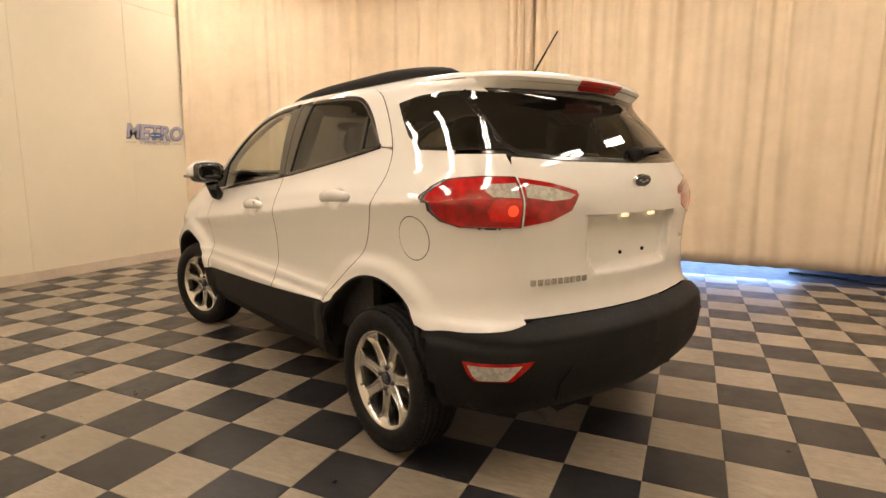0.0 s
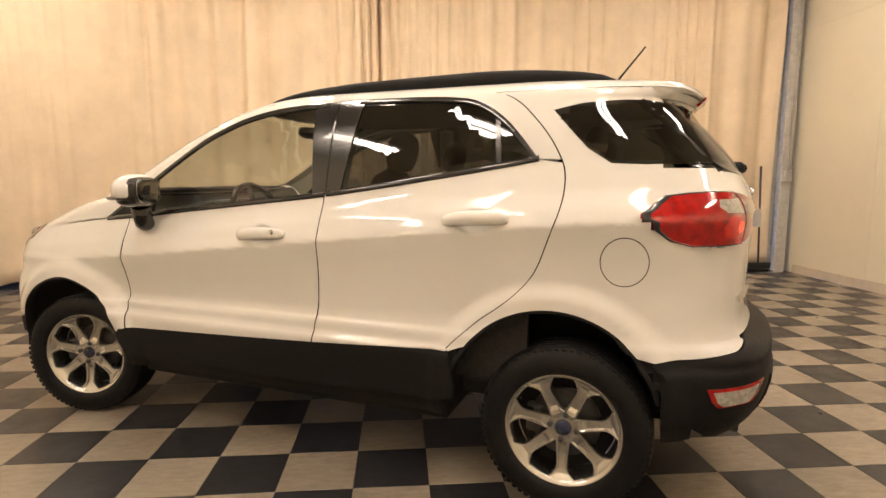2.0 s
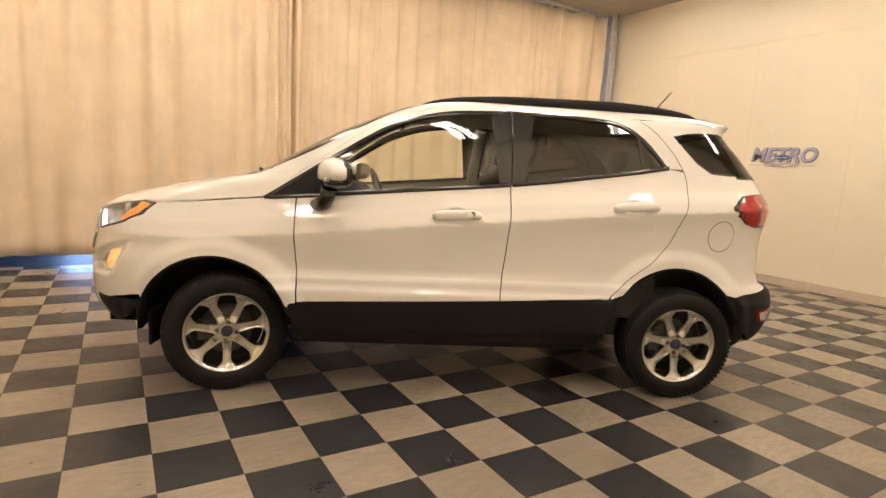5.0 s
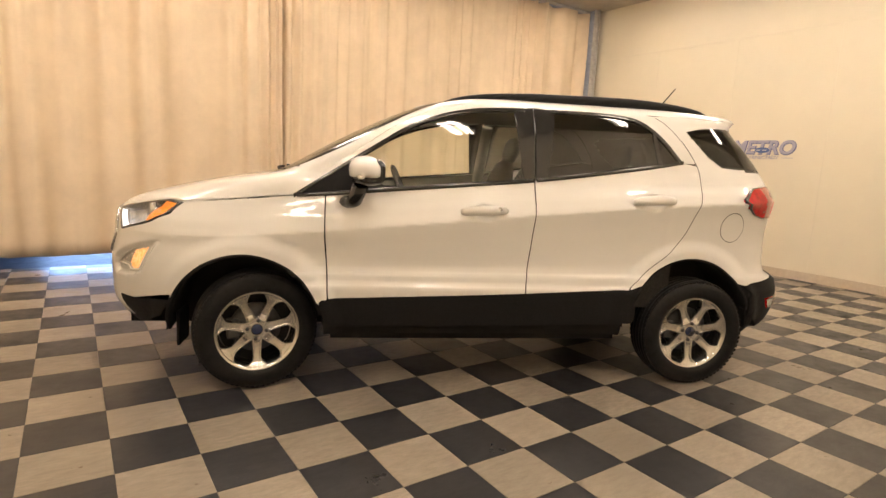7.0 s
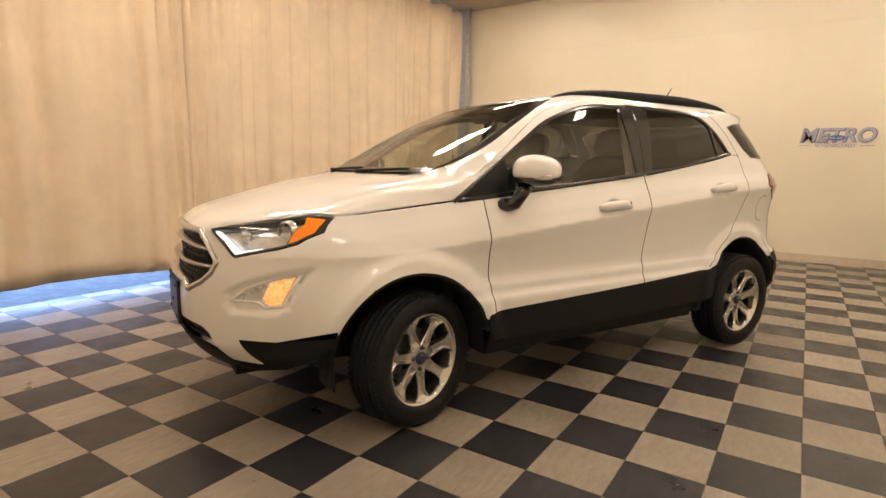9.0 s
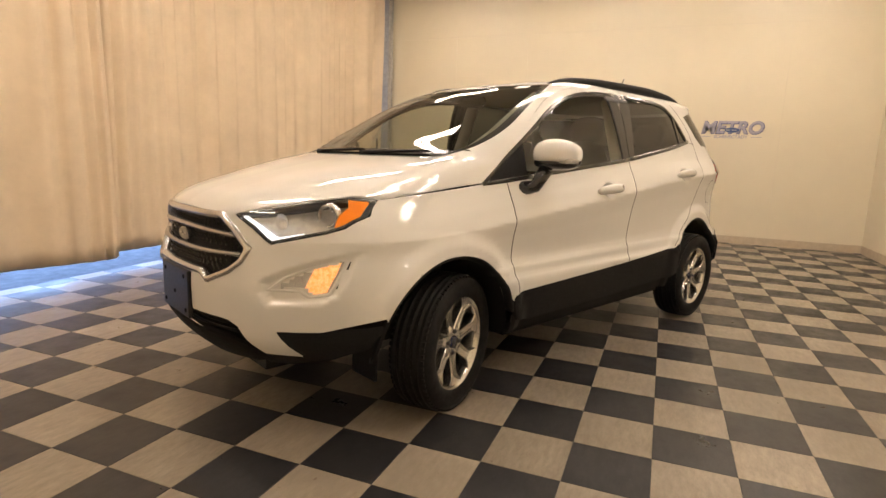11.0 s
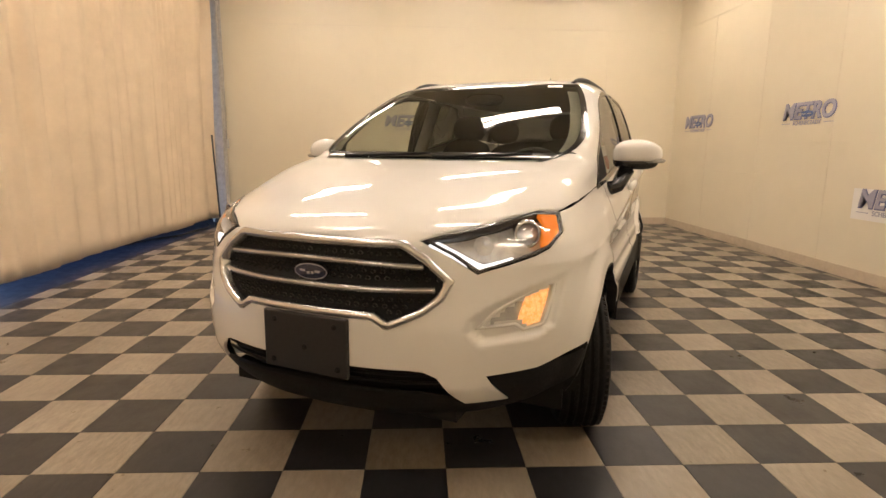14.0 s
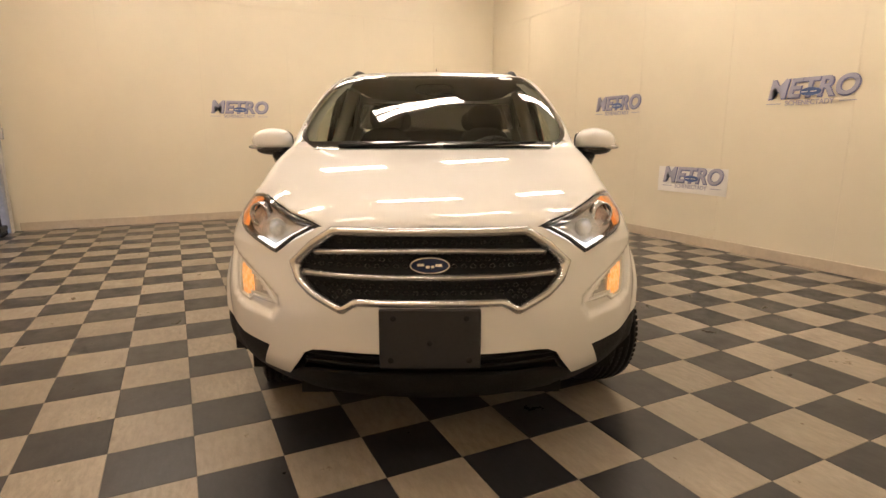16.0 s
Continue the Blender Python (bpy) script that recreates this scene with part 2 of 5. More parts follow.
M_MIRROR = material("dim_mirror_glass", (0.22, 0.22, 0.22), 0.03, metal=1.0)
M_GRILLEBAR = material("satin_grey_bar", (0.42, 0.41, 0.40), 0.25, metal=0.9)
M_SEAT = material("charcoal_seat_cloth", (0.035, 0.034, 0.034), 0.85, grain=(60, 0.7))
M_LINER = material("black_liner", (0.008, 0.008, 0.008), 0.9)
M_HEADLINER = material("beige_headliner", (0.30, 0.28, 0.25), 0.9, grain=(40, 0.9))
M_PILLAR_IN = material("grey_beige_inner_trim", (0.42, 0.40, 0.35), 0.8, grain=(40, 0.9))
M_RED = material("red_lamp_lens", (0.46, 0.005, 0.007), 0.1, coat=1.0, tint=(26, (0.20, 0.002, 0.003), 0.8))
M_REDLIT = material("lit_red_bulb_lens", (0.5, 0.02, 0.01), 0.15, coat=1.0, emit=((1.0, 0.07, 0.02), 1.0))
M_CLEARLENS = material("clear_lamp_lens", (0.62, 0.60, 0.56), 0.12, metal=0.35, coat=1.0, tint=(60, (0.35, 0.34, 0.32), 0.8))
M_REFLECTOR = material("lamp_reflector_chrome", (0.86, 0.86, 0.85), 0.2, metal=0.5, tint=(18, (0.5, 0.5, 0.5), 0.8))
M_LAMPDARK = material("dark_lamp_housing", (0.03, 0.03, 0.032), 0.25, coat=0.5)
M_AMBER = material("amber_lens", (0.85, 0.20, 0.01), 0.15, coat=1.0, emit=((1.0, 0.28, 0.02), 0.45))
M_AMBERLIT = material("lit_amber_lens", (0.85, 0.42, 0.14), 0.2, coat=1.0, emit=((1.0, 0.42, 0.10), 1.0), tint=(70, (0.95, 0.8, 0.6), 1.0), bump=(90, 0.8, 0.004))
M_REDGLOW = material("glowing_red_chamber", (0.4, 0.01, 0.008), 0.12, coat=1.0, emit=((1.0, 0.02, 0.008), 0.22), tint=(40, (0.2, 0.0, 0.0), 0.8))
M_DRL = material("daytime_lamp_white", (0.9, 0.9, 0.9), 0.2, emit=((0.95, 0.97, 1.0), 1.6))
M_BADGE = material("navy_badge", (0.012, 0.02, 0.06), 0.15, coat=1.0)
M_PLATE = material("black_plate_bracket", (0.018, 0.018, 0.02), 0.45, grain=(80, 0.8))


def glass(name, tint, gloss_rough=0.0):
    mat = bpy.data.materials.new(name)
    mat.use_nodes = True
    n, l = mat.node_tree.nodes, mat.node_tree.links
    n.remove(n["Principled BSDF"])
    lw, tr, gl, mx = n.new("ShaderNodeLayerWeight"), n.new("ShaderNodeBsdfTransparent"), n.new("ShaderNodeBsdfGlossy"), n.new("ShaderNodeMixShader")
    lw.inputs["Blend"].default_value = 0.5
    rise, fr = n.new("ShaderNodeMath"), n.new("ShaderNodeMath")
    rise.operation, fr.operation = "POWER", "MULTIPLY_ADD"
    rise.inputs[1].default_value, fr.inputs[1].default_value, fr.inputs[2].default_value = 5.0, 0.92, 0.08
    l.new(lw.outputs["Facing"], rise.inputs[0])
    l.new(rise.outputs[0], fr.inputs[0])
    tr.inputs["Color"].default_value = (*tint, 1)
    gl.inputs["Roughness"].default_value = gloss_rough
    l.new(fr.outputs[0], mx.inputs[0])
    l.new(tr.outputs[0], mx.inputs[1])
    l.new(gl.outputs[0], mx.inputs[2])
    l.new(mx.outputs[0], n["Material Output"].inputs[0])
    return mat


M_GLASS = glass("clear_window_glass", (0.92, 0.94, 0.88))
M_WSGLASS = glass("windscreen_glass", (0.64, 0.67, 0.62))
M_TINT = glass("dark_tinted_glass", (0.11, 0.115, 0.11))
M_LENS = glass("clear_lens", (0.9, 0.9, 0.9))


def curve(pairs):
    """A smooth monotone curve through (x, y) pairs."""
    xs, ys = np.array([p[0] for p in pairs], float), np.array([p[1] for p in pairs], float)
    h = np.diff(xs)
    d = np.diff(ys) / h
    m = np.zeros(len(xs))
    m[0], m[-1] = d[0], d[-1]
    for k in range(1, len(xs) - 1):
        if d[k - 1] * d[k] > 0:
            w1, w2 = 2 * h[k] + h[k - 1], h[k] + 2 * h[k - 1]
            m[k] = (w1 + w2) / (w1 / d[k - 1] + w2 / d[k])

    n = 1500
    gx = np.linspace(xs[0], xs[-1], n + 1)
    k = np.clip(np.searchsorted(xs, gx, side="right") - 1, 0, len(h) - 1)
    t = (gx - xs[k]) / h[k]
    table = ((2 * t**3 - 3 * t**2 + 1) * ys[k] + (t**3 - 2 * t**2 + t) * h[k] * m[k] + (3 * t**2 - 2 * t**3) * ys[k + 1] + (t**3 - t**2) * h[k] * m[k + 1]).tolist()
    lo, scale = float(xs[0]), n / float(xs[-1] - xs[0])

    def at(x):
        if isinstance(x, np.ndarray):
            return np.array([at(float(q)) for q in x])
        q = (x - lo) * scale
        if q <= 0:
            return table[0]
        if q >= n:
            return table[n]
        i = int(q)
        return table[i] + (table[i + 1] - table[i]) * (q - i)
    return at


def step(a, b, x):
    t = min(max((x - a) / (b - a), 0.0), 1.0)
    return t * t * (3 - 2 * t)


# Body form: at each height z a plan outline from the rear centre, along the side, to the front centre.
U_FRONT = curve([(0.20, 3.18), (0.26, 3.28), (0.34, 3.36), (0.42, 3.40), (0.60, 3.405), (0.70, 3.39), (0.80, 3.372), (0.88, 3.358), (0.905, 3.345), (0.935, 3.31), (0.968, 3.24), (1.02, 3.06), (1.06, 2.90), (1.098, 2.72), (1.13, 2.54), (1.15, 2.44), (1.166, 2.405), (1.258, 2.25), (1.427, 1.94), (1.56, 1.63), (1.60, 1.48), (1.62, 1.34), (1.635, 1.21), (1.648, 1.05), (1.658, 0.85), (1.664, 0.65)])
U_REAR = curve([(0.20, -0.53), (0.30, -0.66), (0.38, -0.735), (0.50, -0.77), (0.605, -0.77), (0.635, -0.74), (0.665, -0.69), (0.75, -0.67), (0.9, -0.67), (1.05, -0.68), (1.12, -0.675), (1.2, -0.65), (1.27, -0.61), (1.4, -0.51), (1.515, -0.42), (1.54, -0.445), (1.565, -0.47), (1.585, -0.46), (1.60, -0.38), (1.62, -0.22), (1.635, -0.05), (1.648, 0.12), (1.658, 0.3), (1.664, 0.45)])
HALF = curve([(0.18, 0.76), (0.26, 0.82), (0.36, 0.856), (0.46, 0.864), (0.545, 0.870), (0.560, 0.869), (0.592, 0.851), (0.630, 0.847), (0.650, 0.834), (0.69, 0.827), (0.85, 0.841), (0.955, 0.8605), (0.961, 0.8612), (0.967, 0.8598), (1.01, 0.845), (1.04, 0.834), (1.08, 0.815), (1.12, 0.798), (1.2, 0.776), (1.3, 0.750), (1.4, 0.720), (1.5, 0.682), (1.55, 0.653), (1.58, 0.615), (1.60, 0.575), (1.62, 0.49), (1.635, 0.40), (1.648, 0.30), (1.658, 0.18), (1.664, 0.06)])
FRONT_BODY = curve([(0, 0), (0.2, 0.008), (0.35, 0.032), (0.465, 0.066), (0.616, 0.135), (0.72, 0.205), (0.814, 0.285), (0.878, 0.355), (0.93, 0.44), (0.977, 0.62), (1.0, 1.0)])
FRONT_HOOD = curve([(0, 0), (0.3, 0.008), (0.5, 0.025), (0.68, 0.05), (0.8, 0.075), (0.88, 0.105), (0.93, 0.155), (0.965, 0.26), (0.985, 0.45), (1.0, 0.95)])
FRONT_CABIN = curve([(0, 0), (0.3, 0.008), (0.5, 0.022), (0.65, 0.04), (0.78, 0.07), (0.87, 0.105), (0.93, 0.165), (0.965, 0.265), (0.985, 0.45), (1.0, 0.98)])
REAR_BODY = curve([(0, 0), (0.2, 0.01), (0.44, 0.042), (0.6, 0.072), (0.7, 0.10), (0.8, 0.15), (0.87, 0.22), (0.93, 0.33), (0.97, 0.50), (1.0, 0.9)])
ARCHES = ((2.53, 0.335), (0.055, 0.365))
ARCH_R = 0.392
HALF_NOSE = curve([(0.18, 0.76), (0.26, 0.82), (0.36, 0.858), (0.46, 0.873), (0.58, 0.880), (0.70, 0.874), (0.85, 0.858), (1.0, 0.835)])
HANDLES = ((1.300, 0.980), (0.335, 1.068))


def inverse(form):
    ys = np.linspace(0, 1, 2001)
    return curve_table([form(float(y)) for y in ys], ys)


def curve_table(xs, ys):
    gx = np.linspace(xs[0], xs[-1], 3001)
    table = np.interp(gx, xs, ys).tolist()
    lo, scale = xs[0], 3000 / (xs[-1] - xs[0])

    def at(x):
        q = (x - lo) * scale
        if q <= 0:
            return table[0]
        if q >= 3000:
            return table[3000]
        i = int(q)
        return table[i] + (table[i + 1] - table[i]) * (q - i)
    return at


REAR_INV = inverse(REAR_BODY)


def half_width(u, z):
    shift = -0.105 * (min(max(u, -0.4), 2.7) - 1.1)
    k = step(0.60, 0.85, z) * (1 - step(1.00, 1.34, z))
    w = HALF(z - k * shift)
    nose = step(2.10, 2.50, u) * (1 - step(0.66, 0.92, z))
    w += (HALF_NOSE(z) - w) * nose
    for uc, zc in HANDLES:
        r = math.hypot((u - uc) / 0.075, (z - zc) / 0.052)
        if r < 1:
            w -= 0.024 * (1 - step(0.35, 1.0, r))
    if z < 1.0:
        for uc, zc in ARCHES:
            r = math.hypot(u - uc, z - zc)
            if r < 0.7:
                w += 0.024 * (1 - step(0.425, 0.50, r)) * (1 - step(0.8, 1.0, z))
    return w


def front_back(a, z):
    """Setback of the front outline from its nose at the share a of the half breadth: bumper, hood and cabin forms flow into one another."""
    if isinstance(a, np.ndarray):
        return np.array([front_back(float(q), z) for q in a])
    h, c = step(0.93, 1.17, z), step(1.18, 1.36, z)
    return FRONT_BODY(a) * (1 - h) + (FRONT_HOOD(a) * (1 - c) + FRONT_CABIN(a) * c) * h


@functools.lru_cache(maxsize=4096)
def front_table(zk):
    ys = [k / 400 for k in range(401)]
    return curve_table([front_back(y, zk / 500) for y in ys], ys)


def front_share(d, z):
    k = math.floor(z * 500)
    f = z * 500 - k
    return front_table(k)(d) * (1 - f) + front_table(k + 1)(d) * f


def side_v(u, z):
    """Half breadth of the body at (u, z)."""
    return half_width(u, z) * front_share(U_FRONT(z) - u, z) * REAR_INV(u - U_REAR(z))


def front_u(v, z):
    """Where the outline at height z has the half breadth v, ahead of the door."""
    v, hi = abs(v), U_FRONT(z)
    lo = min(hi - 0.95, 2.3)
    for _ in range(20):
        mid = (lo + hi) / 2
        if side_v(mid, z) > v:
            lo = mid
        else:
            hi = mid
    return (lo + hi) / 2


def rear_u(v, z):
    """The same behind the rear door."""
    v, lo = abs(v), U_REAR(z)
    hi = lo + 0.9
    for _ in range(20):
        mid = (lo + hi) / 2
        if side_v(mid, z) > v:
            hi = mid
        else:
            lo = mid
    return (lo + hi) / 2


def top_z(u, v, lo, hi):
    """Height at which the outline passes (u, v), between two heights, for hood and roof."""
    for _ in range(18):
        mid = (lo + hi) / 2
        if side_v(u, mid) > abs(v) and U_REAR(mid) < u < U_FRONT(mid):
            lo = mid
        else:
            hi = mid
    return (lo + hi) / 2


SIDE = lambda x, y: Vector((x, side_v(x, y), y))
FRONT = lambda x, y: Vector((front_u(x, y), x, y))
REAR = lambda x, y: Vector((rear_u(x, y), x, y))
HOOD = lambda x, y: Vector((x, y, top_z(x, y, 0.86, 1.185)))


def edge_depth(p, poly):
    """How far a point lies inside a closed outline; 0 outside."""
    if not inside(p, poly):
        return 0.0
    best, q = 9.0, Vector(p)
    for k in range(len(poly)):
        a, b = Vector(poly[k - 1]), Vector(poly[k])
        t = min(max((q - a).dot(b - a) / max((b - a).length_squared, 1e-9), 0.0), 1.0)
        best = min(best, (q - a.lerp(b, t)).length)
    return best


def sunk_front(x, y):
    p = FRONT(x, y)
    if x > 0.5 and 0.54 < y < 0.80:
        p.x -= 0.028 * step(0.0, 0.028, edge_depth((x, y), BEZEL))
    return p


def sunk_rear(x, y):
    p = REAR(x, y)
    if x < 0.35 and 0.79 < y < 1.07:
        p.x += 0.030 * step(0.0, 0.030, edge_depth((x, y), RECESS))
    return p


BEZEL = [(0.520, 0.604), (0.527, 0.650), (0.60, 0.700), (0.69, 0.742), (0.800, 0.786), (0.793, 0.735), (0.783, 0.66), (0.772, 0.60), (0.727, 0.568), (0.562, 0.552)]
RECESS = [(-0.29, 1.062), (0.29, 1.062), (0.335, 1.052), (0.31, 0.86), (0.27, 0.80), (-0.27, 0.80), (-0.31, 0.86), (-0.335, 1.052)]
OUT = {sunk_front: Vector((1, 0, 0)), sunk_rear: Vector((-1, 0, 0)), SIDE: Vector((0, 1, 0)), FRONT: Vector((1, 0, 0)), REAR: Vector((-1, 0, 0)), HOOD: Vector((0, 0, 1))}


def inside(p, poly):
    x, y, c = p[0], p[1], False
    for k in range(len(poly)):
        (x0, y0), (x1, y1) = poly[k - 1], poly[k]
        if (y0 > y) != (y1 > y) and x < (x1 - x0) * (y - y0) / (y1 - y0) + x0:
            c = not c
    return c


def smooth_line(pts, n=6, closed=False):
    """A Catmull-Rom line through 2D points."""
    out, m = [], len(pts)
    for k in range(m if closed else m - 1):
        p0, p1, p2, p3 = (Vector(pts[(k + d) % m] if closed else pts[min(max(k + d, 0), m - 1)]) for d in (-1, 0, 1, 2))
        for s in range(n):
            t = s / n
            q = 0.5 * (2 * p1 + (p2 - p0) * t + (2 * p0 - 5 * p1 + 4 * p2 - p3) * t * t + (3 * p1 - p0 - 3 * p2 + p3) * t**3)
            out.append((q.x, q.y))
    if not closed:
        out.append(tuple(pts[-1]))
    return out


def outward(form, x, y):
    e = 0.004
    n = (form(x + e, y) - form(x - e, y)).cross(form(x, y + e) - form(x, y - e))
    if n.length < 1e-12:
        return OUT[form]
    n.normalize()
    return n if n.dot(OUT[form]) > 0 else -n


def panel(form, poly, grid=0.03, off=0.0, hem=0.012, holes=(), mirror=False, bm=None, rim=True):
    """A sheet cut to the outline poly in the plane of form, laid on the body form, with turned-in edges."""
    poly = [(float(x), float(y)) for x, y in poly]
    flat = bmesh.new()
    vs = [flat.verts.new((x, y, 0)) for x, y in poly]
    for tri in tessellate_polygon([[Vector((x, y, 0)) for x, y in poly]]):
        if len(set(tri)) == 3:
            flat.faces.new([vs[k] for k in tri])
    xs, ys = [p[0] for p in poly], [p[1] for p in poly]
    gx, gy = grid if isinstance(grid, tuple) else (grid, grid)
    for lo, hi, g, no in ((min(xs), max(xs), gx, (1, 0, 0)), (min(ys), max(ys), gy, (0, 1, 0))):
        k = math.floor(lo / g) + 1
        while k * g < hi - 1e-6:
            geom = flat.verts[:] + flat.edges[:] + flat.faces[:]
            bmesh.ops.bisect_plane(flat, geom=geom, dist=1e-6, plane_co=(no[0] * k * g, no[1] * k * g, 0), plane_no=no)
            k += 1
    for hole in holes:
        dead = [f for f in flat.faces if inside(f.calc_center_median(), hole)]
        bmesh.ops.delete(flat, geom=dead, context="FACES")
    bmesh.ops.remove_doubles(flat, verts=flat.verts[:], dist=1e-5)
    inner = {}
    exact = flat.verts.layers.float_vector.new("exact_normal")
    for v in flat.verts:
        x, y = v.co.x, v.co.y
        n = outward(form, x, y)
        v.co = form(x, y) + n * off
        inner[v] = n
        v[exact] = Vector((n.x, -n.y, n.z)) if mirror else n
    flat.normal_update()
    if hem:
        rims = [e for e in flat.edges if len(e.link_faces) == 1]
        low = {}
        for e in rims:
            for v in e.verts:
                if v not in low:
                    low[v] = flat.verts.new(v.co - inner[v] * hem)
                    low[v][exact] = v[exact]
        for e in rims:
            a, b = e.verts
            flat.faces.new((a, b, low[b], low[a]))
    # faces look outward
    for f in flat.faces:
        f.smooth = True
    bmesh.ops.recalc_face_normals(flat, faces=flat.faces[:])
    total = sum((f.normal.dot(OUT[form]) * f.calc_area() for f in flat.faces))
    if total < 0:
        bmesh.ops.reverse_faces(flat, faces=flat.faces[:])
    for e in flat.edges:
        if len(e.link_faces) == 2 and e.calc_face_angle(0) > 0.7:
            e.smooth = False
    if mirror:
        for v in flat.verts:
            v.co.y = -v.co.y
        bmesh.ops.reverse_faces(flat, faces=flat.faces[:])
    if bm is None:
        return flat
    me = bpy.data.meshes.new("tmp")
    flat.to_mesh(me)
    flat.free()
    bm.from_mesh(me)
    bpy.data.meshes.remove(me)
    return bm


def ring(form, outer, inner, off=0.004, base=-0.006, mirror=False, closed=True, rows=5, bulge=0.006):
    """A raised moulding between two lines of as many points."""
    bm = bmesh.new()
    n = len(outer)
    grid = []
    prof = [(0.0, base)] + [(k / rows, off + bulge * math.sin(math.pi * k / rows)) for k in range(rows + 1)] + [(1.0, base)]
    for k in range(n):
        row = []
        (x0, y0), (x1, y1) = outer[k], inner[k]
        nrm = outward(form, (x0 + x1) / 2, (y0 + y1) / 2)
        for t, h in prof:
            x, y = x0 + (x1 - x0) * t, y0 + (y1 - y0) * t
            p = form(x, y) + nrm * h
            row.append(bm.verts.new((p.x, -p.y if mirror else p.y, p.z)))
        grid.append(row)
    for k in range(n if closed else n - 1):
        a, b = grid[k], grid[(k + 1) % n]
        for j in range(len(prof) - 1):
            bm.faces.new((a[j], a[j + 1], b[j + 1], b[j]))
    if not closed:
        bm.faces.new(grid[0])
        bm.faces.new(grid[-1])
    bmesh.ops.recalc_face_normals(bm, faces=bm.faces[:])
    for f in bm.faces:
        f.smooth = True
    return bm


def resample(pts, n, closed=True):
    pts = [Vector(p) for p in pts] + ([Vector(pts[0])] if closed else [])
    seg = [(b - a).length for a, b in zip(pts, pts[1:])]
    total, out = sum(seg), []
    for k in range(n):
        s = total * k / (n if closed else n - 1)
        i = 0
        while i < len(seg) - 1 and s > seg[i]:
            s -= seg[i]
            i += 1
        q = pts[i].lerp(pts[i + 1], min(s / seg[i], 1) if seg[i] else 0)
        out.append((q.x, q.y))
    return out


def inset(pts, d):
    """The closed line pts drawn in by d (both ways round)."""
    area = sum(a[0] * b[1] - b[0] * a[1] for a, b in zip(pts, pts[1:] + pts[:1]))
    s = 1 if area > 0 else -1
    out = []
    for k in range(len(pts)):
        a, b, c = Vector(pts[k - 1]), Vector(pts[k]), Vector(pts[(k + 1) % len(pts)])
        t1, t2 = (b - a).normalized(), (c - b).normalized()
        n = (Vector((-t1.y, t1.x)) + Vector((-t2.y, t2.x)))
        n = n.normalized() if n.length > 1e-6 else Vector((-t1.y, t1.x))
        q = b + n * s * d / max(0.5, n.dot(Vector((-t1.y, t1.x))))
        out.append((q.x, q.y))
    return out


def arc(cu, cz, r, a0, a1, n=18):
    return [(cu + r * math.cos(radians(a0 + (a1 - a0) * k / n)), cz + r * math.sin(radians(a0 + (a1 - a0) * k / n))) for k in range(n + 1)]


def tube(points, radius, sides=10, bm=None, flat=1.0):
    """A round bar along 3D points; radius may be a list."""
    bm = bm or bmesh.new()
    pts = [Vector(p) for p in points]
    rings = []
    for k, p in enumerate(pts):
        t = (pts[min(k + 1, len(pts) - 1)] - pts[max(k - 1, 0)]).normalized()
        x = t.cross(Vector((0, 0, 1)))
        x = x.normalized() if x.length > 1e-3 else Vector((1, 0, 0))
        y = x.cross(t)
        r = radius[k] if isinstance(radius, (list, tuple)) else radius
        rings.append([bm.verts.new(p + (x * math.cos(2 * math.pi * j / sides) + y * flat * math.sin(2 * math.pi * j / sides)) * r) for j in range(sides)])
    for a, b in zip(rings, rings[1:]):
        for j in range(sides):
            bm.faces.new((a[j], a[(j + 1) % sides], b[(j + 1) % sides], b[j])).smooth = True
    bm.faces.new(rings[0][::-1])
    bm.faces.new(rings[-1])
    bmesh.ops.recalc_face_normals(bm, faces=bm.faces[:])
    return bm


def lathe(profile, n=48, bm=None, m=None):
    """Turned about the local y axis; profile: (radius, y)."""
    bm = bm or bmesh.new()
    rings = [[bm.verts.new((r * math.cos(2 * math.pi * k / n), y, r * math.sin(2 * math.pi * k / n))) for k in range(n)] for r, y in profile]
    for a, b in zip(rings, rings[1:]):
        for k in range(n):
            bm.faces.new((a[k], a[(k + 1) % n], b[(k + 1) % n], b[k])).smooth = True
    bmesh.ops.recalc_face_normals(bm, faces=bm.faces[:])
    if m is not None:
        bmesh.ops.transform(bm, matrix=m, verts=[v for r in rings for v in r])
    return bm


def blob(rx, ry, rz, m, power=2.6, n=20, bm=None):
    """A rounded block."""
    bm = bm or bmesh.new()
    r = bmesh.ops.create_uvsphere(bm, u_segments=n, v_segments=n // 2, radius=1.0)
    for v in r["verts"]:
        c = v.co
        k = (abs(c.x) ** power + abs(c.y) ** power + abs(c.z) ** power) ** (-1 / power)
        v.co = Vector((c.x * k * rx, c.y * k * ry, c.z * k * rz))
        for f in v.link_faces:
            f.smooth = True
    bmesh.ops.transform(bm, matrix=m, verts=r["verts"])
    return bm


car = new("car")
tagged(car, "white compact sport utility car with black cladding on checkered floor", "car")
SIDES = ((False, 1), (True, -1))

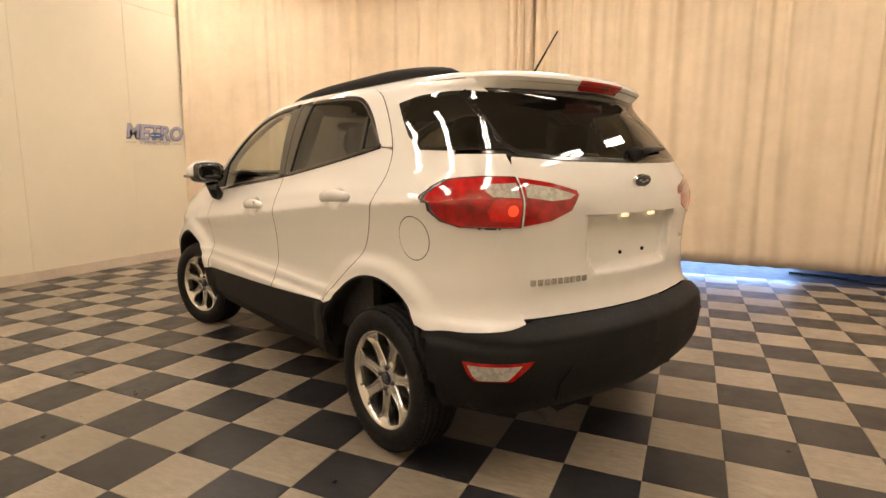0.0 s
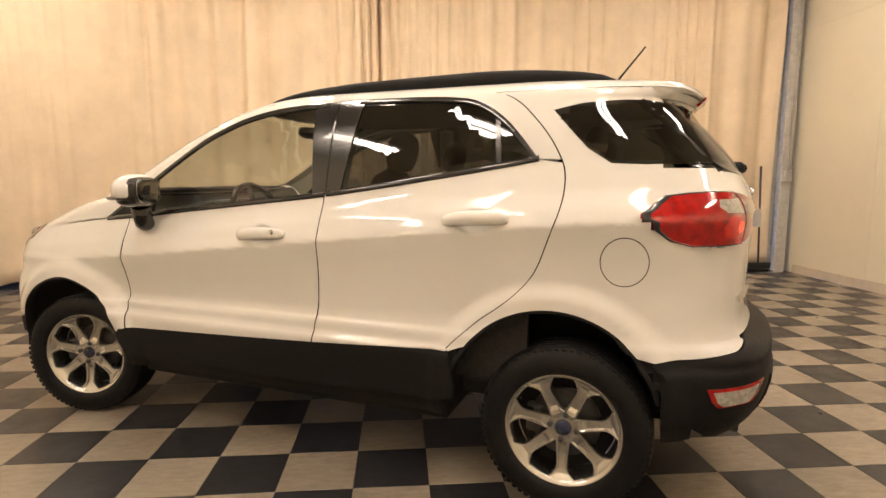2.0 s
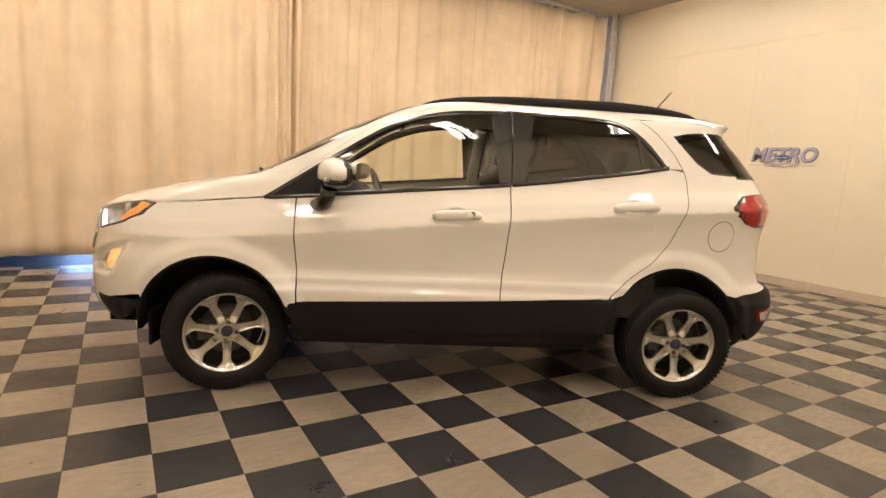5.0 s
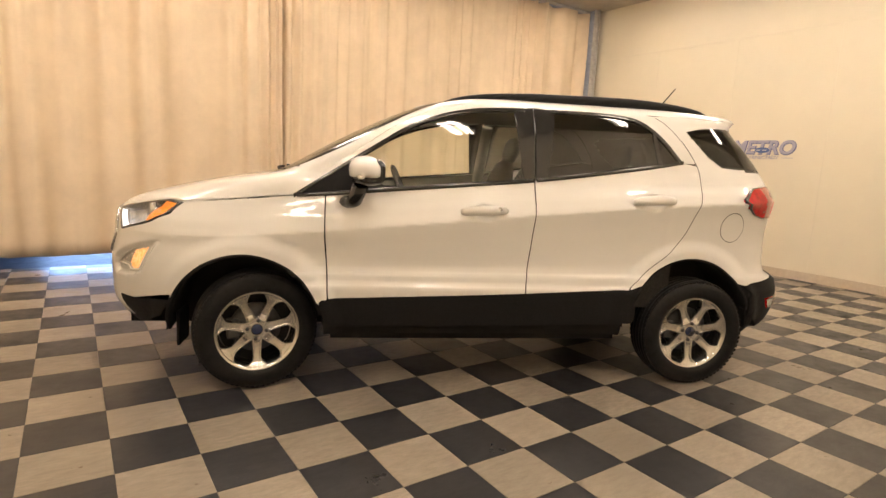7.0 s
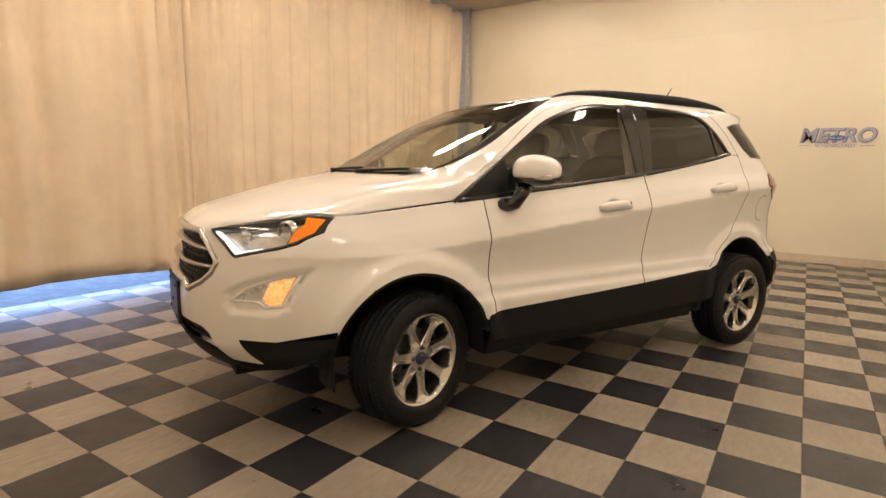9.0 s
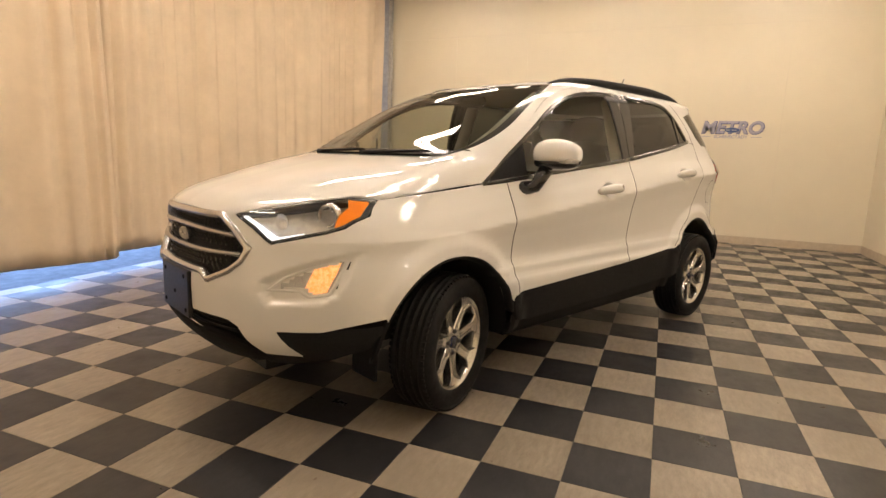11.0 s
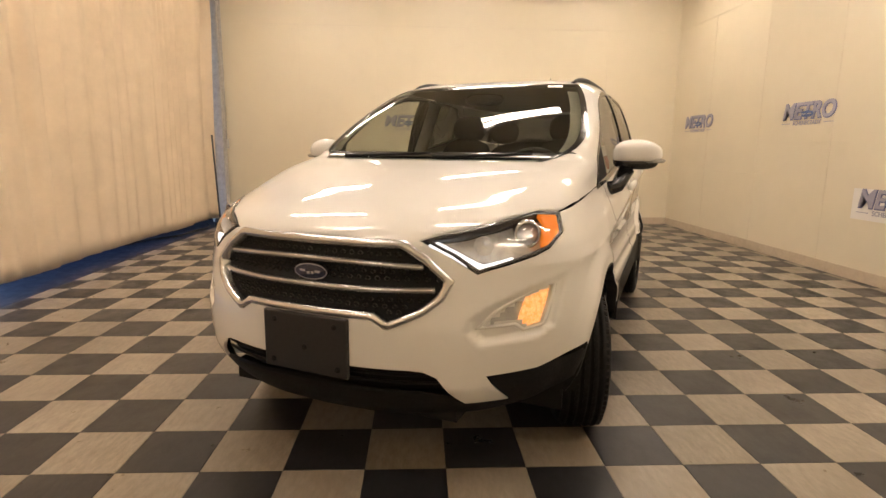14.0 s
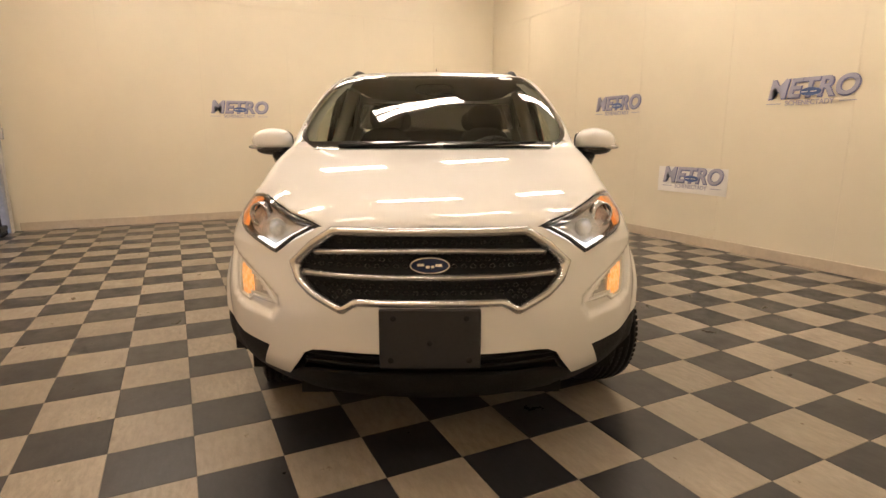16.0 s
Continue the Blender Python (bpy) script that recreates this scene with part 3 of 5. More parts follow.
# lines of the side
BELT = [(2.30, 1.028), (2.10, 1.046), (1.80, 1.078), (1.40, 1.120), (1.02, 1.160), (0.60, 1.220), (0.30, 1.268), (0.13, 1.300)]
belt = curve(sorted(BELT))
DLO_F = [(2.30, 1.030), (2.10, 1.165), (1.90, 1.297), (1.74, 1.400), (1.62, 1.458), (1.48, 1.505), (1.30, 1.538), (1.06, 1.552)]
DLO_R = [(0.90, 1.555), (0.65, 1.553), (0.46, 1.540), (0.36, 1.515), (0.27, 1.455), (0.20, 1.385), (0.13, 1.300)]
CUT_F = [(2.300, 1.034), (2.215, 1.100), (2.10, 1.188), (1.98, 1.272), (1.80, 1.402), (1.66, 1.482), (1.50, 1.535), (1.30, 1.572), (1.015, 1.588)]
CUT_R = [(1.009, 1.588), (0.60, 1.585), (0.40, 1.572), (0.25, 1.535), (0.13, 1.425), (0.055, 1.315), (0.028, 1.235), (0.035, 1.120), (0.075, 1.000), (0.125, 0.880), (0.21, 0.785), (0.32, 0.700), (0.400, 0.628), (0.442, 0.586)]
SILL = curve([(0.30, 0.585), (1.07, 0.54), (2.12, 0.50)])
GAP = 0.0025

door_f_low = [(2.105, SILL(2.105) + GAP), (2.115, 0.62), (2.128, 0.80), (2.132, 0.95), (2.132, 1.040)] + [(u, float(belt(u)) - 0.004) for u in np.linspace(2.10, 1.02, 12)] + [(1.018, 1.0), (1.028, 0.8), (1.05, SILL(1.05) + GAP)]
door_f_low += [(u, float(SILL(u)) + GAP) for u in np.linspace(1.3, 1.9, 4)]
frame_f = smooth_line(DLO_F, 5)
cut_f = smooth_line(CUT_F, 5)
door_f_top = cut_f + frame_f[::-1]
fr = ARCHES[1]
door_r_cut = smooth_line(CUT_R, 5)
arch_door = arc(*fr, ARCH_R + 0.016, 72, 26, 8)
arch_door = [p for p in arch_door if p[0] > 0.335]
door_r_low = [(1.043, SILL(1.043) + GAP), (1.022, 0.8), (1.012, 1.0), (1.012, 1.158)] + [(u, float(belt(u)) - 0.004) for u in np.linspace(0.98, 0.13, 12)] + [p for p in door_r_cut if p[1] < 1.29] + [(0.447, float(SILL(0.447)) + GAP)] + [(u, float(SILL(u)) + GAP) for u in (0.6, 0.8)]
dlo_r = smooth_line(DLO_R, 5)
door_r_top = [p for p in door_r_cut if p[1] >= 1.29] + dlo_r[::-1]

seam_front = resample([(2.906, 0.905), (2.853, 0.82), (2.79, 0.748), (2.732, 0.682)], 24, closed=False)
fa = ARCHES[0]
hood_line = curve([(2.26, 1.031), (2.307, 1.026), (2.862, 0.967)])
fender = [(2.115, SILL(2.115) + 0.002), (2.122, 0.62), (2.136, 0.80), (2.140, 0.95), (2.140, 1.036)] + [(u, hood_line(u) - 0.003) for u in (2.30, 2.42, 2.54, 2.66, 2.78, 2.85)] + [(2.876, 0.948)] + seam_front
fender += [p for p in arc(*fa, ARCH_R, 59, 158, 26) if p[1] > 0.40]
fender += [(2.15, 0.47), (2.13, 0.49)]
def dense(line, n=5):
    return resample(line, n * (len(line) - 1) + 1, closed=False)


seam_rear = [(-0.30, 1.03), (-0.295, 0.90), (-0.295, 0.76), (-0.30, 0.66), (-0.30, 0.605)]
seam_rear = dense(seam_rear)
QW = [(0.085, 1.478), (-0.02, 1.502), (-0.16, 1.512), (-0.36, 1.512), (-0.46, 1.40), (-0.53, 1.285), (-0.25, 1.275), (-0.13, 1.280), (-0.045, 1.335), (0.02, 1.405)]

lamp_side = [(-0.50, 1.175), (-0.315, 1.160), (-0.245, 1.10), (-0.325, 1.025), (-0.50, 1.005)]
# lines of the door gaps; black strips along them stand in for gap shade
GAP_SHADE_F = resample([(1.0465, float(SILL(1.0465)) + 0.004), (1.025, 0.8), (1.015, 1.0), (1.015, 1.152)], 40, closed=False)
GAP_SHADE_R = [(u - 0.0025, z) for u, z in resample([p for p in door_r_cut if p[0] < 0.30], 60, closed=False)]
GAP_SHADE_R += [(u - 0.0025, z) for u, z in resample([p for p in door_r_cut if p[0] > 0.25 and p[1] < 0.785], 14, closed=False)]
GAP_SHADE_H = resample([(2.110, float(SILL(2.11)) + 0.004), (2.1185, 0.62), (2.132, 0.80), (2.136, 0.95), (2.136, 1.034)], 40, closed=False)


def sided(p, s):
    return (p.x, p.y * s, p.z)


for mirror, s in SIDES:
    side_name = "left" if s == 1 else "right"
    # doors
    for nm, low, top, glass_line in (("front_door", door_f_low, door_f_top, None), ("rear_door", door_r_low, door_r_top, None)):
        bm = panel(SIDE, low, (0.024, 0.014), mirror=mirror)
        panel(SIDE, top, 0.05, mirror=mirror, bm=bm)
        door = part(nm, bm, M_PAINT, car)
        edge = GAP_SHADE_F if nm == "front_door" else GAP_SHADE_R
        # thin black bar added along the gap to draw its shade
        part("door_seal", tube([sided(SIDE(u, z) - outward(SIDE, u, z) * 0.0015, s) for u, z in edge], 0.0026, 6), M_LINER, door, "black strip standing in for shade in the door gap")
        if nm == "front_door":
            # the same added shade bar in the gap to the fender
            part("hinge_seal", tube([sided(SIDE(u, z) - outward(SIDE, u, z) * 0.0018, s) for u, z in GAP_SHADE_H], 0.0025, 6), M_LINER, door, "black strip standing in for gap shade at the hinge edge")
        if nm == "front_door":
            g = [(2.02, float(belt(2.02)) + 0.01), (2.015, 1.215)] + [p for p in frame_f if p[0] < 2.01] + [(1.06, 1.55), (1.065, 1.16)] + [(u, float(belt(u)) + 0.008) for u in np.linspace(1.2, 1.9, 6)]
            part("window_glass", panel(SIDE, g, 0.04, off=-0.006, hem=0, mirror=mirror), M_GLASS, door, "clear side window glass")
            sail = [(2.30, 1.030), (2.10, 1.165), (1.985, 1.243), (1.985, float(belt(1.985)) - 0.002), (2.12, 1.043)]
            part("mirror_sail", panel(SIDE, sail, 0.03, off=0.001, mirror=mirror), M_CLAD, door, "black corner trim behind the mirror")
            pil = [(1.125, 1.548), (1.014, 1.553), (1.014, 1.162), (1.075, 1.155)]
            part("pillar_trim", panel(SIDE, pil, 0.06, off=0.0015, mirror=mirror), M_TRIM, door, "black pillar trim")
            lo, hi = 1.016, 2.30
            line_top = [(u, float(belt(u)) + 0.010) for u in np.linspace(hi - 0.02, lo, 24)]
            line_low = [(u, float(belt(u)) - 0.012) for u in np.linspace(hi - 0.02, lo, 24)]
            inner_dlo = [(p[0] - 0.004, p[1] - 0.016) for p in frame_f]
            handle_at = HANDLES[0]
        else:
            g = [(0.945, float(belt(0.945)) + 0.008), (0.915, 1.55)] + [p for p in dlo_r if p[0] < 0.9] + [(u, float(belt(u)) + 0.008) for u in np.linspace(0.2, 0.8, 6)]
            part("window_glass", panel(SIDE, g, 0.04, off=-0.006, hem=0, mirror=mirror), M_TINT, door, "dark tinted window glass")
            pil = [(1.006, 1.553), (0.885, 1.556), (0.945, 1.172), (1.006, 1.164)]
            part("pillar_trim", panel(SIDE, pil, 0.06, off=0.0015, mirror=mirror), M_TRIM, door, "black pillar trim")
            div = [(0.305, 1.475), (0.285, 1.46), (0.262, 1.285), (0.282, 1.282)]
            part("window_divider", panel(SIDE, div, 0.06, off=0.001, mirror=mirror), M_TRIM, door, "black window divider bar")
            lo, hi = 0.125, 1.004
            line_top = [(u, float(belt(u)) + 0.010) for u in np.linspace(hi, lo, 20)]
            line_low = [(u, float(belt(u)) - 0.012) for u in np.linspace(hi, lo, 20)]
            inner_dlo = [(p[0] + 0.012, p[1] - 0.014) for p in dlo_r]
            handle_at = HANDLES[1]
        part("belt_moulding", ring(SIDE, line_top, line_low, 0.003, -0.01, mirror, closed=False, bulge=0.003), M_TRIM, door, "black rubber belt moulding")
        outer_dlo = frame_f if nm == "front_door" else dlo_r
        part("window_seal", ring(SIDE, [(p[0], p[1] + 0.003) for p in outer_dlo], inner_dlo, 0.0015, -0.012, mirror, closed=False, bulge=0.001), M_TRIM, door, "black window seal")
        # handle with its bowl
        hu, hz = handle_at
        n_h = outward(SIDE, hu, hz + 0.06)
        a_h, b_h = SIDE(hu + 0.125, hz - 0.006), SIDE(hu - 0.125, hz + 0.008)
        pts, rad = [], []
        for k in range(17):
            t = k / 16
            p = a_h.lerp(b_h, t) + n_h * (0.004 + 0.024 * math.sin(math.pi * t) ** 0.6)
            pts.append((p.x, p.y * s, p.z))
            rad.append(0.008 + 0.010 * math.sin(math.pi * t) ** 0.35)
        handle = part("handle", tube(pts, rad, 14, flat=1.55), M_PAINT, door, "white pull handle")
        if nm == "front_door" and s == 1:
            q = Vector(pts[13]) + n_h * 0.0155
            part("key_cover", lathe([(0.001, 0.002), (0.010, 0.002), (0.013, 0.0)], 16, m=Matrix.Translation(q)), M_GRILLEBAR, handle, "grey key lock")
    # fender and quarter
    part("fender", panel(SIDE, fender, (0.04, 0.014), mirror=mirror), M_PAINT, car)
    quarter = [p for p in arc(*fr, ARCH_R, 149, 32, 26) if p[1] > 0.578 and (p[0] > 0 or p[1] > 0.6)] + [(0.436, 0.580)] + [(p[0] - 0.005, p[1] + 0.001) for p in door_r_cut[::-1] if p[0] < 0.44 and p[1] < 1.562] + [(0.10, 1.562), (-0.25, 1.558), (-0.30, 1.50), (-0.30, 1.20)] + seam_rear
    part("quarter_panel", panel(SIDE, quarter, 0.03, mirror=mirror, holes=[inset(QW, 0.008), lamp_side]), M_PAINT, car)
    part("quarter_glass", panel(SIDE, QW, (0.03, 0.05), off=0.002, hem=0.006, mirror=mirror), M_TINT, car, "dark tinted quarter window")
    fuel = [(-0.190 + 0.078 * math.cos(a), 0.940 + 0.084 * math.sin(a)) for a in np.linspace(0, 2 * math.pi, 40, endpoint=False)]
    if s == 1:
        flap = part("fuel_flap", panel(SIDE, fuel, 0.05, off=0.0015, hem=0.004), M_PAINT, car, "round white fuel filler flap")
        part("flap_groove", ring(SIDE, inset(fuel, -0.0035), fuel, 0.0004, -0.002, bulge=0), M_LINER, flap)
        dent = [(-0.254 + 0.014 * math.cos(a), 0.942 + 0.012 * math.sin(a)) for a in np.linspace(0, 2 * math.pi, 16, endpoint=False)]
        part("finger_dent", panel(SIDE, dent, 0.02, off=0.003, hem=0.003), M_PAINT, flap)
    # sill cladding
    sill = [(2.155, 0.485), (2.14, float(SILL(2.14)) - 0.003)] + [(u, float(SILL(u)) - 0.003) for u in np.linspace(2.0, 0.5, 14)] + [(0.43, 0.572), (0.415, 0.50), (0.405, 0.44), (0.41, 0.395), (0.50, 0.375), (1.2, 0.355), (2.0, 0.350), (2.12, 0.37), (2.145, 0.43)]
    sill_ob = part("sill_cladding", panel(SIDE, sill, 0.05, off=0.004, hem=0.02, mirror=mirror), M_CLAD, car, "black plastic sill cladding")
    lower = [(2.05, 0.354), (0.45, 0.378), (0.47, 0.30), (0.9, 0.285), (1.9, 0.28), (2.04, 0.295)]
    part("sill_underside", panel(SIDE, lower, 0.06, off=-0.06, hem=0.02, mirror=mirror), M_CLAD, car)
    # arch lips and liners
    for (uc, zc), (a0, a1) in zip(ARCHES, ((-4, 168), (5, 166))):
        outer = arc(uc, zc, ARCH_R + 0.004, a0, a1, 40)
        inner_l = arc(uc, zc, ARCH_R - 0.012, a0, a1, 40)
        part("arch_lip", ring(SIDE, outer, inner_l, -0.004, -0.05, mirror, closed=False, bulge=0.0), M_CLAD, car, "black wheel arch lip")
        bm = bmesh.new()
        rows = []
        for y in (0.83, 0.70, 0.50):
            rows.append([bm.verts.new((p[0], y * s, p[1])) for p in arc(uc, zc, ARCH_R - 0.004, -3, 183, 40)])
        for a, b in zip(rows, rows[1:]):
            for k in range(40):
                bm.faces.new((a[k], a[k + 1], b[k + 1], b[k])).smooth = True
        bm.faces.new(rows[-1])
        part("wheel_liner", bm, M_LINER, car, "black wheel arch liner")

# hood: lies between the head lamps and the cowl
LAMP = [(0.385, 0.899), (0.505, 0.929), (0.603, 0.957), (0.665, 0.974), (0.728, 0.966), (0.757, 0.906), (0.735, 0.863), (0.70, 0.842), (0.633, 0.820), (0.55, 0.793), (0.475, 0.849)]
hood_edge = [(front_u(v, z + 0.006), v) for v, z in LAMP[:4]] + [(u, side_v(u, hood_line(u) + 0.005)) for u in (2.855, 2.78, 2.66, 2.54, 2.42, 2.31)]
cowl_line = [(2.237, side_v(2.237, 1.082)), (2.262, 0.712), (2.285, 0.680), (2.33, 0.60), (2.40, 0.42), (2.435, 0.20), (2.445, 0.0)]
front_line = [(3.344, 0.0), (3.340, 0.15), (3.330, 0.28), (3.312, 0.335)]
half_hood = front_line + hood_edge + cowl_line
hood_poly = half_hood + [(u, -v) for u, v in half_hood[::-1] if v > 0]
part("hood", panel(HOOD, hood_poly, (0.035, 0.02), hem=0.015), M_PAINT, car)

# front bumper
GRILLE = [(0.0, 0.893), (0.325, 0.893), (0.40, 0.845), (0.480, 0.770), (0.455, 0.712), (0.405, 0.668), (0.293, 0.617), (0.245, 0.648), (0.0, 0.648)]
FOG = [(0.570, 0.618), (0.616, 0.669), (0.698, 0.718), (0.766, 0.748), (0.762, 0.70), (0.755, 0.65), (0.745, 0.610), (0.692, 0.599), (0.669, 0.621)]
full_grille = GRILLE + [(-v, z) for v, z in GRILLE[-2:0:-1]]
CORNER_U = 2.89
CLAW = [(0.724, 0.460), (0.586, 0.453), (0.637, 0.345), (0.515, 0.345), (0.478, 0.40), (0.445, 0.455), (0.405, 0.475), (0.36, 0.480)]
corner_zs = [k * 0.03 for k in range(29, 16, -1)]
half_bump = [(0.0, 0.899), (0.33, 0.899), (0.378, 0.893), (0.47, 0.844), (0.549, 0.788), (0.633, 0.815), (0.70, 0.837), (0.738, 0.858), (0.760, 0.903)] + [(side_v(u, z), z) for u, z in seam_front if u > CORNER_U] + [(side_v(CORNER_U, z), z) for z in corner_zs] + CLAW + [(0.0, 0.480)]
corner_side = [(CORNER_U, z) for z in corner_zs[::-1]] + [p for p in seam_front if p[0] < CORNER_U] + arc(*fa, ARCH_R, 57, 24, 12)
bm = bmesh.new()
for mirror, s in SIDES:
    panel(sunk_front, half_bump, (0.0125, 0.015), mirror=mirror, holes=[inset(GRILLE, 0.004), inset(FOG, 0.006)], bm=bm)
    panel(SIDE, corner_side, (0.02, 0.03), mirror=mirror, bm=bm)
bmesh.ops.remove_doubles(bm, verts=[v for v in bm.verts if abs(v.co.y) < 1e-4], dist=1e-4)
part("front_bumper", bm, M_PAINT, car)
half_black = [(0.0, 0.405), (0.40, 0.395), (0.475, 0.372), (0.515, 0.341), (0.642, 0.341), (0.592, 0.448), (0.724, 0.456), (side_v(2.905, 0.478), 0.478), (side_v(2.905, 0.45), 0.45), (side_v(2.95, 0.39), 0.39), (0.70, 0.325), (0.56, 0.290), (0.0, 0.270)]
bm = bmesh.new()
for mirror, s in SIDES:
    panel(FRONT, half_black, (0.02, 0.03), off=-0.002, mirror=mirror, bm=bm)
part("lower_bumper", bm, M_CLAD, car, "black plastic lower bumper lip")
intake = [(-0.46, 0.488), (0.46, 0.488), (0.47, 0.36), (-0.47, 0.36)]
intake_ob = part("lower_intake", panel(FRONT, intake, 0.05, off=-0.05, hem=0), M_LINER, car, "dark lower air intake")
bm = bmesh.new()
for z in (0.425, 0.452):
    p = [(front_u(v, z) - 0.03, v, z) for v in np.linspace(-0.44, 0.44, 15)]
    tube(p, 0.006, 6, bm)
part("intake_bar", bm, M_CLAD, intake_ob)

# air deflectors ahead of the front wheels
for s in (1, -1):
    bm = bmesh.new()
    box(bm, 2.872, 2.888, s * 0.69 - 0.085, s * 0.69 + 0.085, 0.215, 0.40, 0.005)
    part("air_deflector", bm, M_CLAD, car, "black rubber air deflector")

# grille
grille = part("grille", panel(FRONT, inset(full_grille, -0.004), 0.04, off=-0.035, hem=0), M_LINER, car, "black honeycomb grille in a satin chrome frame")
outer = resample(inset(full_grille, -0.006), 120)
inner = resample(inset(full_grille, 0.020), 120)
part("grille_frame", ring(FRONT, outer, inner, 0.004, -0.03, bulge=0.008), M_CHROME, grille, "satin chrome frame")
for z, half in ((0.822, 0.392), (0.735, 0.432)):
    top = [(v, z + 0.013 - 0.012 * (v / half) ** 2 * (1 if z > 0.78 else -0.4)) for v in np.linspace(-half, half, 40)]
    low = [(v, y - 0.021) for v, y in top]
    part("grille_bar", ring(FRONT, top, low, -0.004, -0.03, closed=False, bulge=0.010), M_GRILLEBAR, grille, "satin grey cross bar")
bm = bmesh.new()
for row, z in enumerate((0.868, 0.848, 0.792, 0.770, 0.703, 0.682, 0.664)):
    for k in range(-14, 15):
        v = (k + (0.5 if row % 2 else 0)) * 0.032
        if inside((v, z), inset(full_grille, 0.03)):
            p = FRONT(v, z)
            for a, b in (((-0.011, 0), (0, 0.009)), ((0, 0.009), (0.011, 0)), ((-0.011, 0), (0, -0.009)), ((0, -0.009), (0.011, 0))):
                tube([(p.x - 0.026, v + a[0], z + a[1]), (p.x - 0.026, v + b[0], z + b[1])], 0.0022, 4, bm)
tagged(part("grille_mesh", bm, M_TRIM, grille, "black honeycomb mesh"), kind="stuff")


def oval_badge(name, u, z, a, b, face, parent, tilt=0.0):
    """Oval badge: chrome rim, dark field, plain light strokes. face: 1 to the front, -1 to the rear."""
    m = Matrix.Translation((u, 0, z)) @ pose(0, 0, 0, 0, 0, 0 if face == 1 else 180) @ pose(0, 0, 0, 0, -tilt, 0) @ Matrix(((0, 0, 1, 0), (1, 0, 0, 0), (0, 1, 0, 0), (0, 0, 0, 1)))
    bm = bmesh.new()
    oval(bm, a, b, 0.012, m, 48)
    rim = part(name, bm, M_CHROME, parent, "chrome-rimmed oval badge")
    bm = bmesh.new()
    oval(bm, a * 0.93, b * 0.86, 0.003, m @ pose(0, 0, 0.011), 48)
    part("field", bm, M_BADGE, rim)
    bm = bmesh.new()
    for x0, x1, y in ((-0.62, -0.28, 0.1), (-0.2, 0.0, -0.15), (0.06, 0.22, -0.12), (0.28, 0.6, 0.05)):
        box(bm, x0 * a, x1 * a, (y - 0.16) * b, (y + 0.16) * b, 0.0135, 0.0155, m=m)
    part("mark", bm, M_CHROME, rim)
    return rim


oval_badge("front_badge", 3.352, 0.776, 0.066, 0.028, 1, grille)
# plate bracket
pl = bmesh.new()
box(pl, 3.392, 3.412, -0.168, 0.168, 0.434, 0.640, 0.006)
plate = part("plate_bracket", pl, M_PLATE, car, "empty black number plate bracket")
for v, z in ((-0.12, 0.609), (0.12, 0.609), (0.0, 0.524), (-0.13, 0.464), (0.13, 0.464)):
    part("screw", lathe([(0.001, 0.0045), (0.008, 0.004), (0.010, 0.0)], 12, m=Matrix.Translation((3.412, v, z)) @ pose(0, 0, 0, 0, 0, -90)), M_LINER, plate)

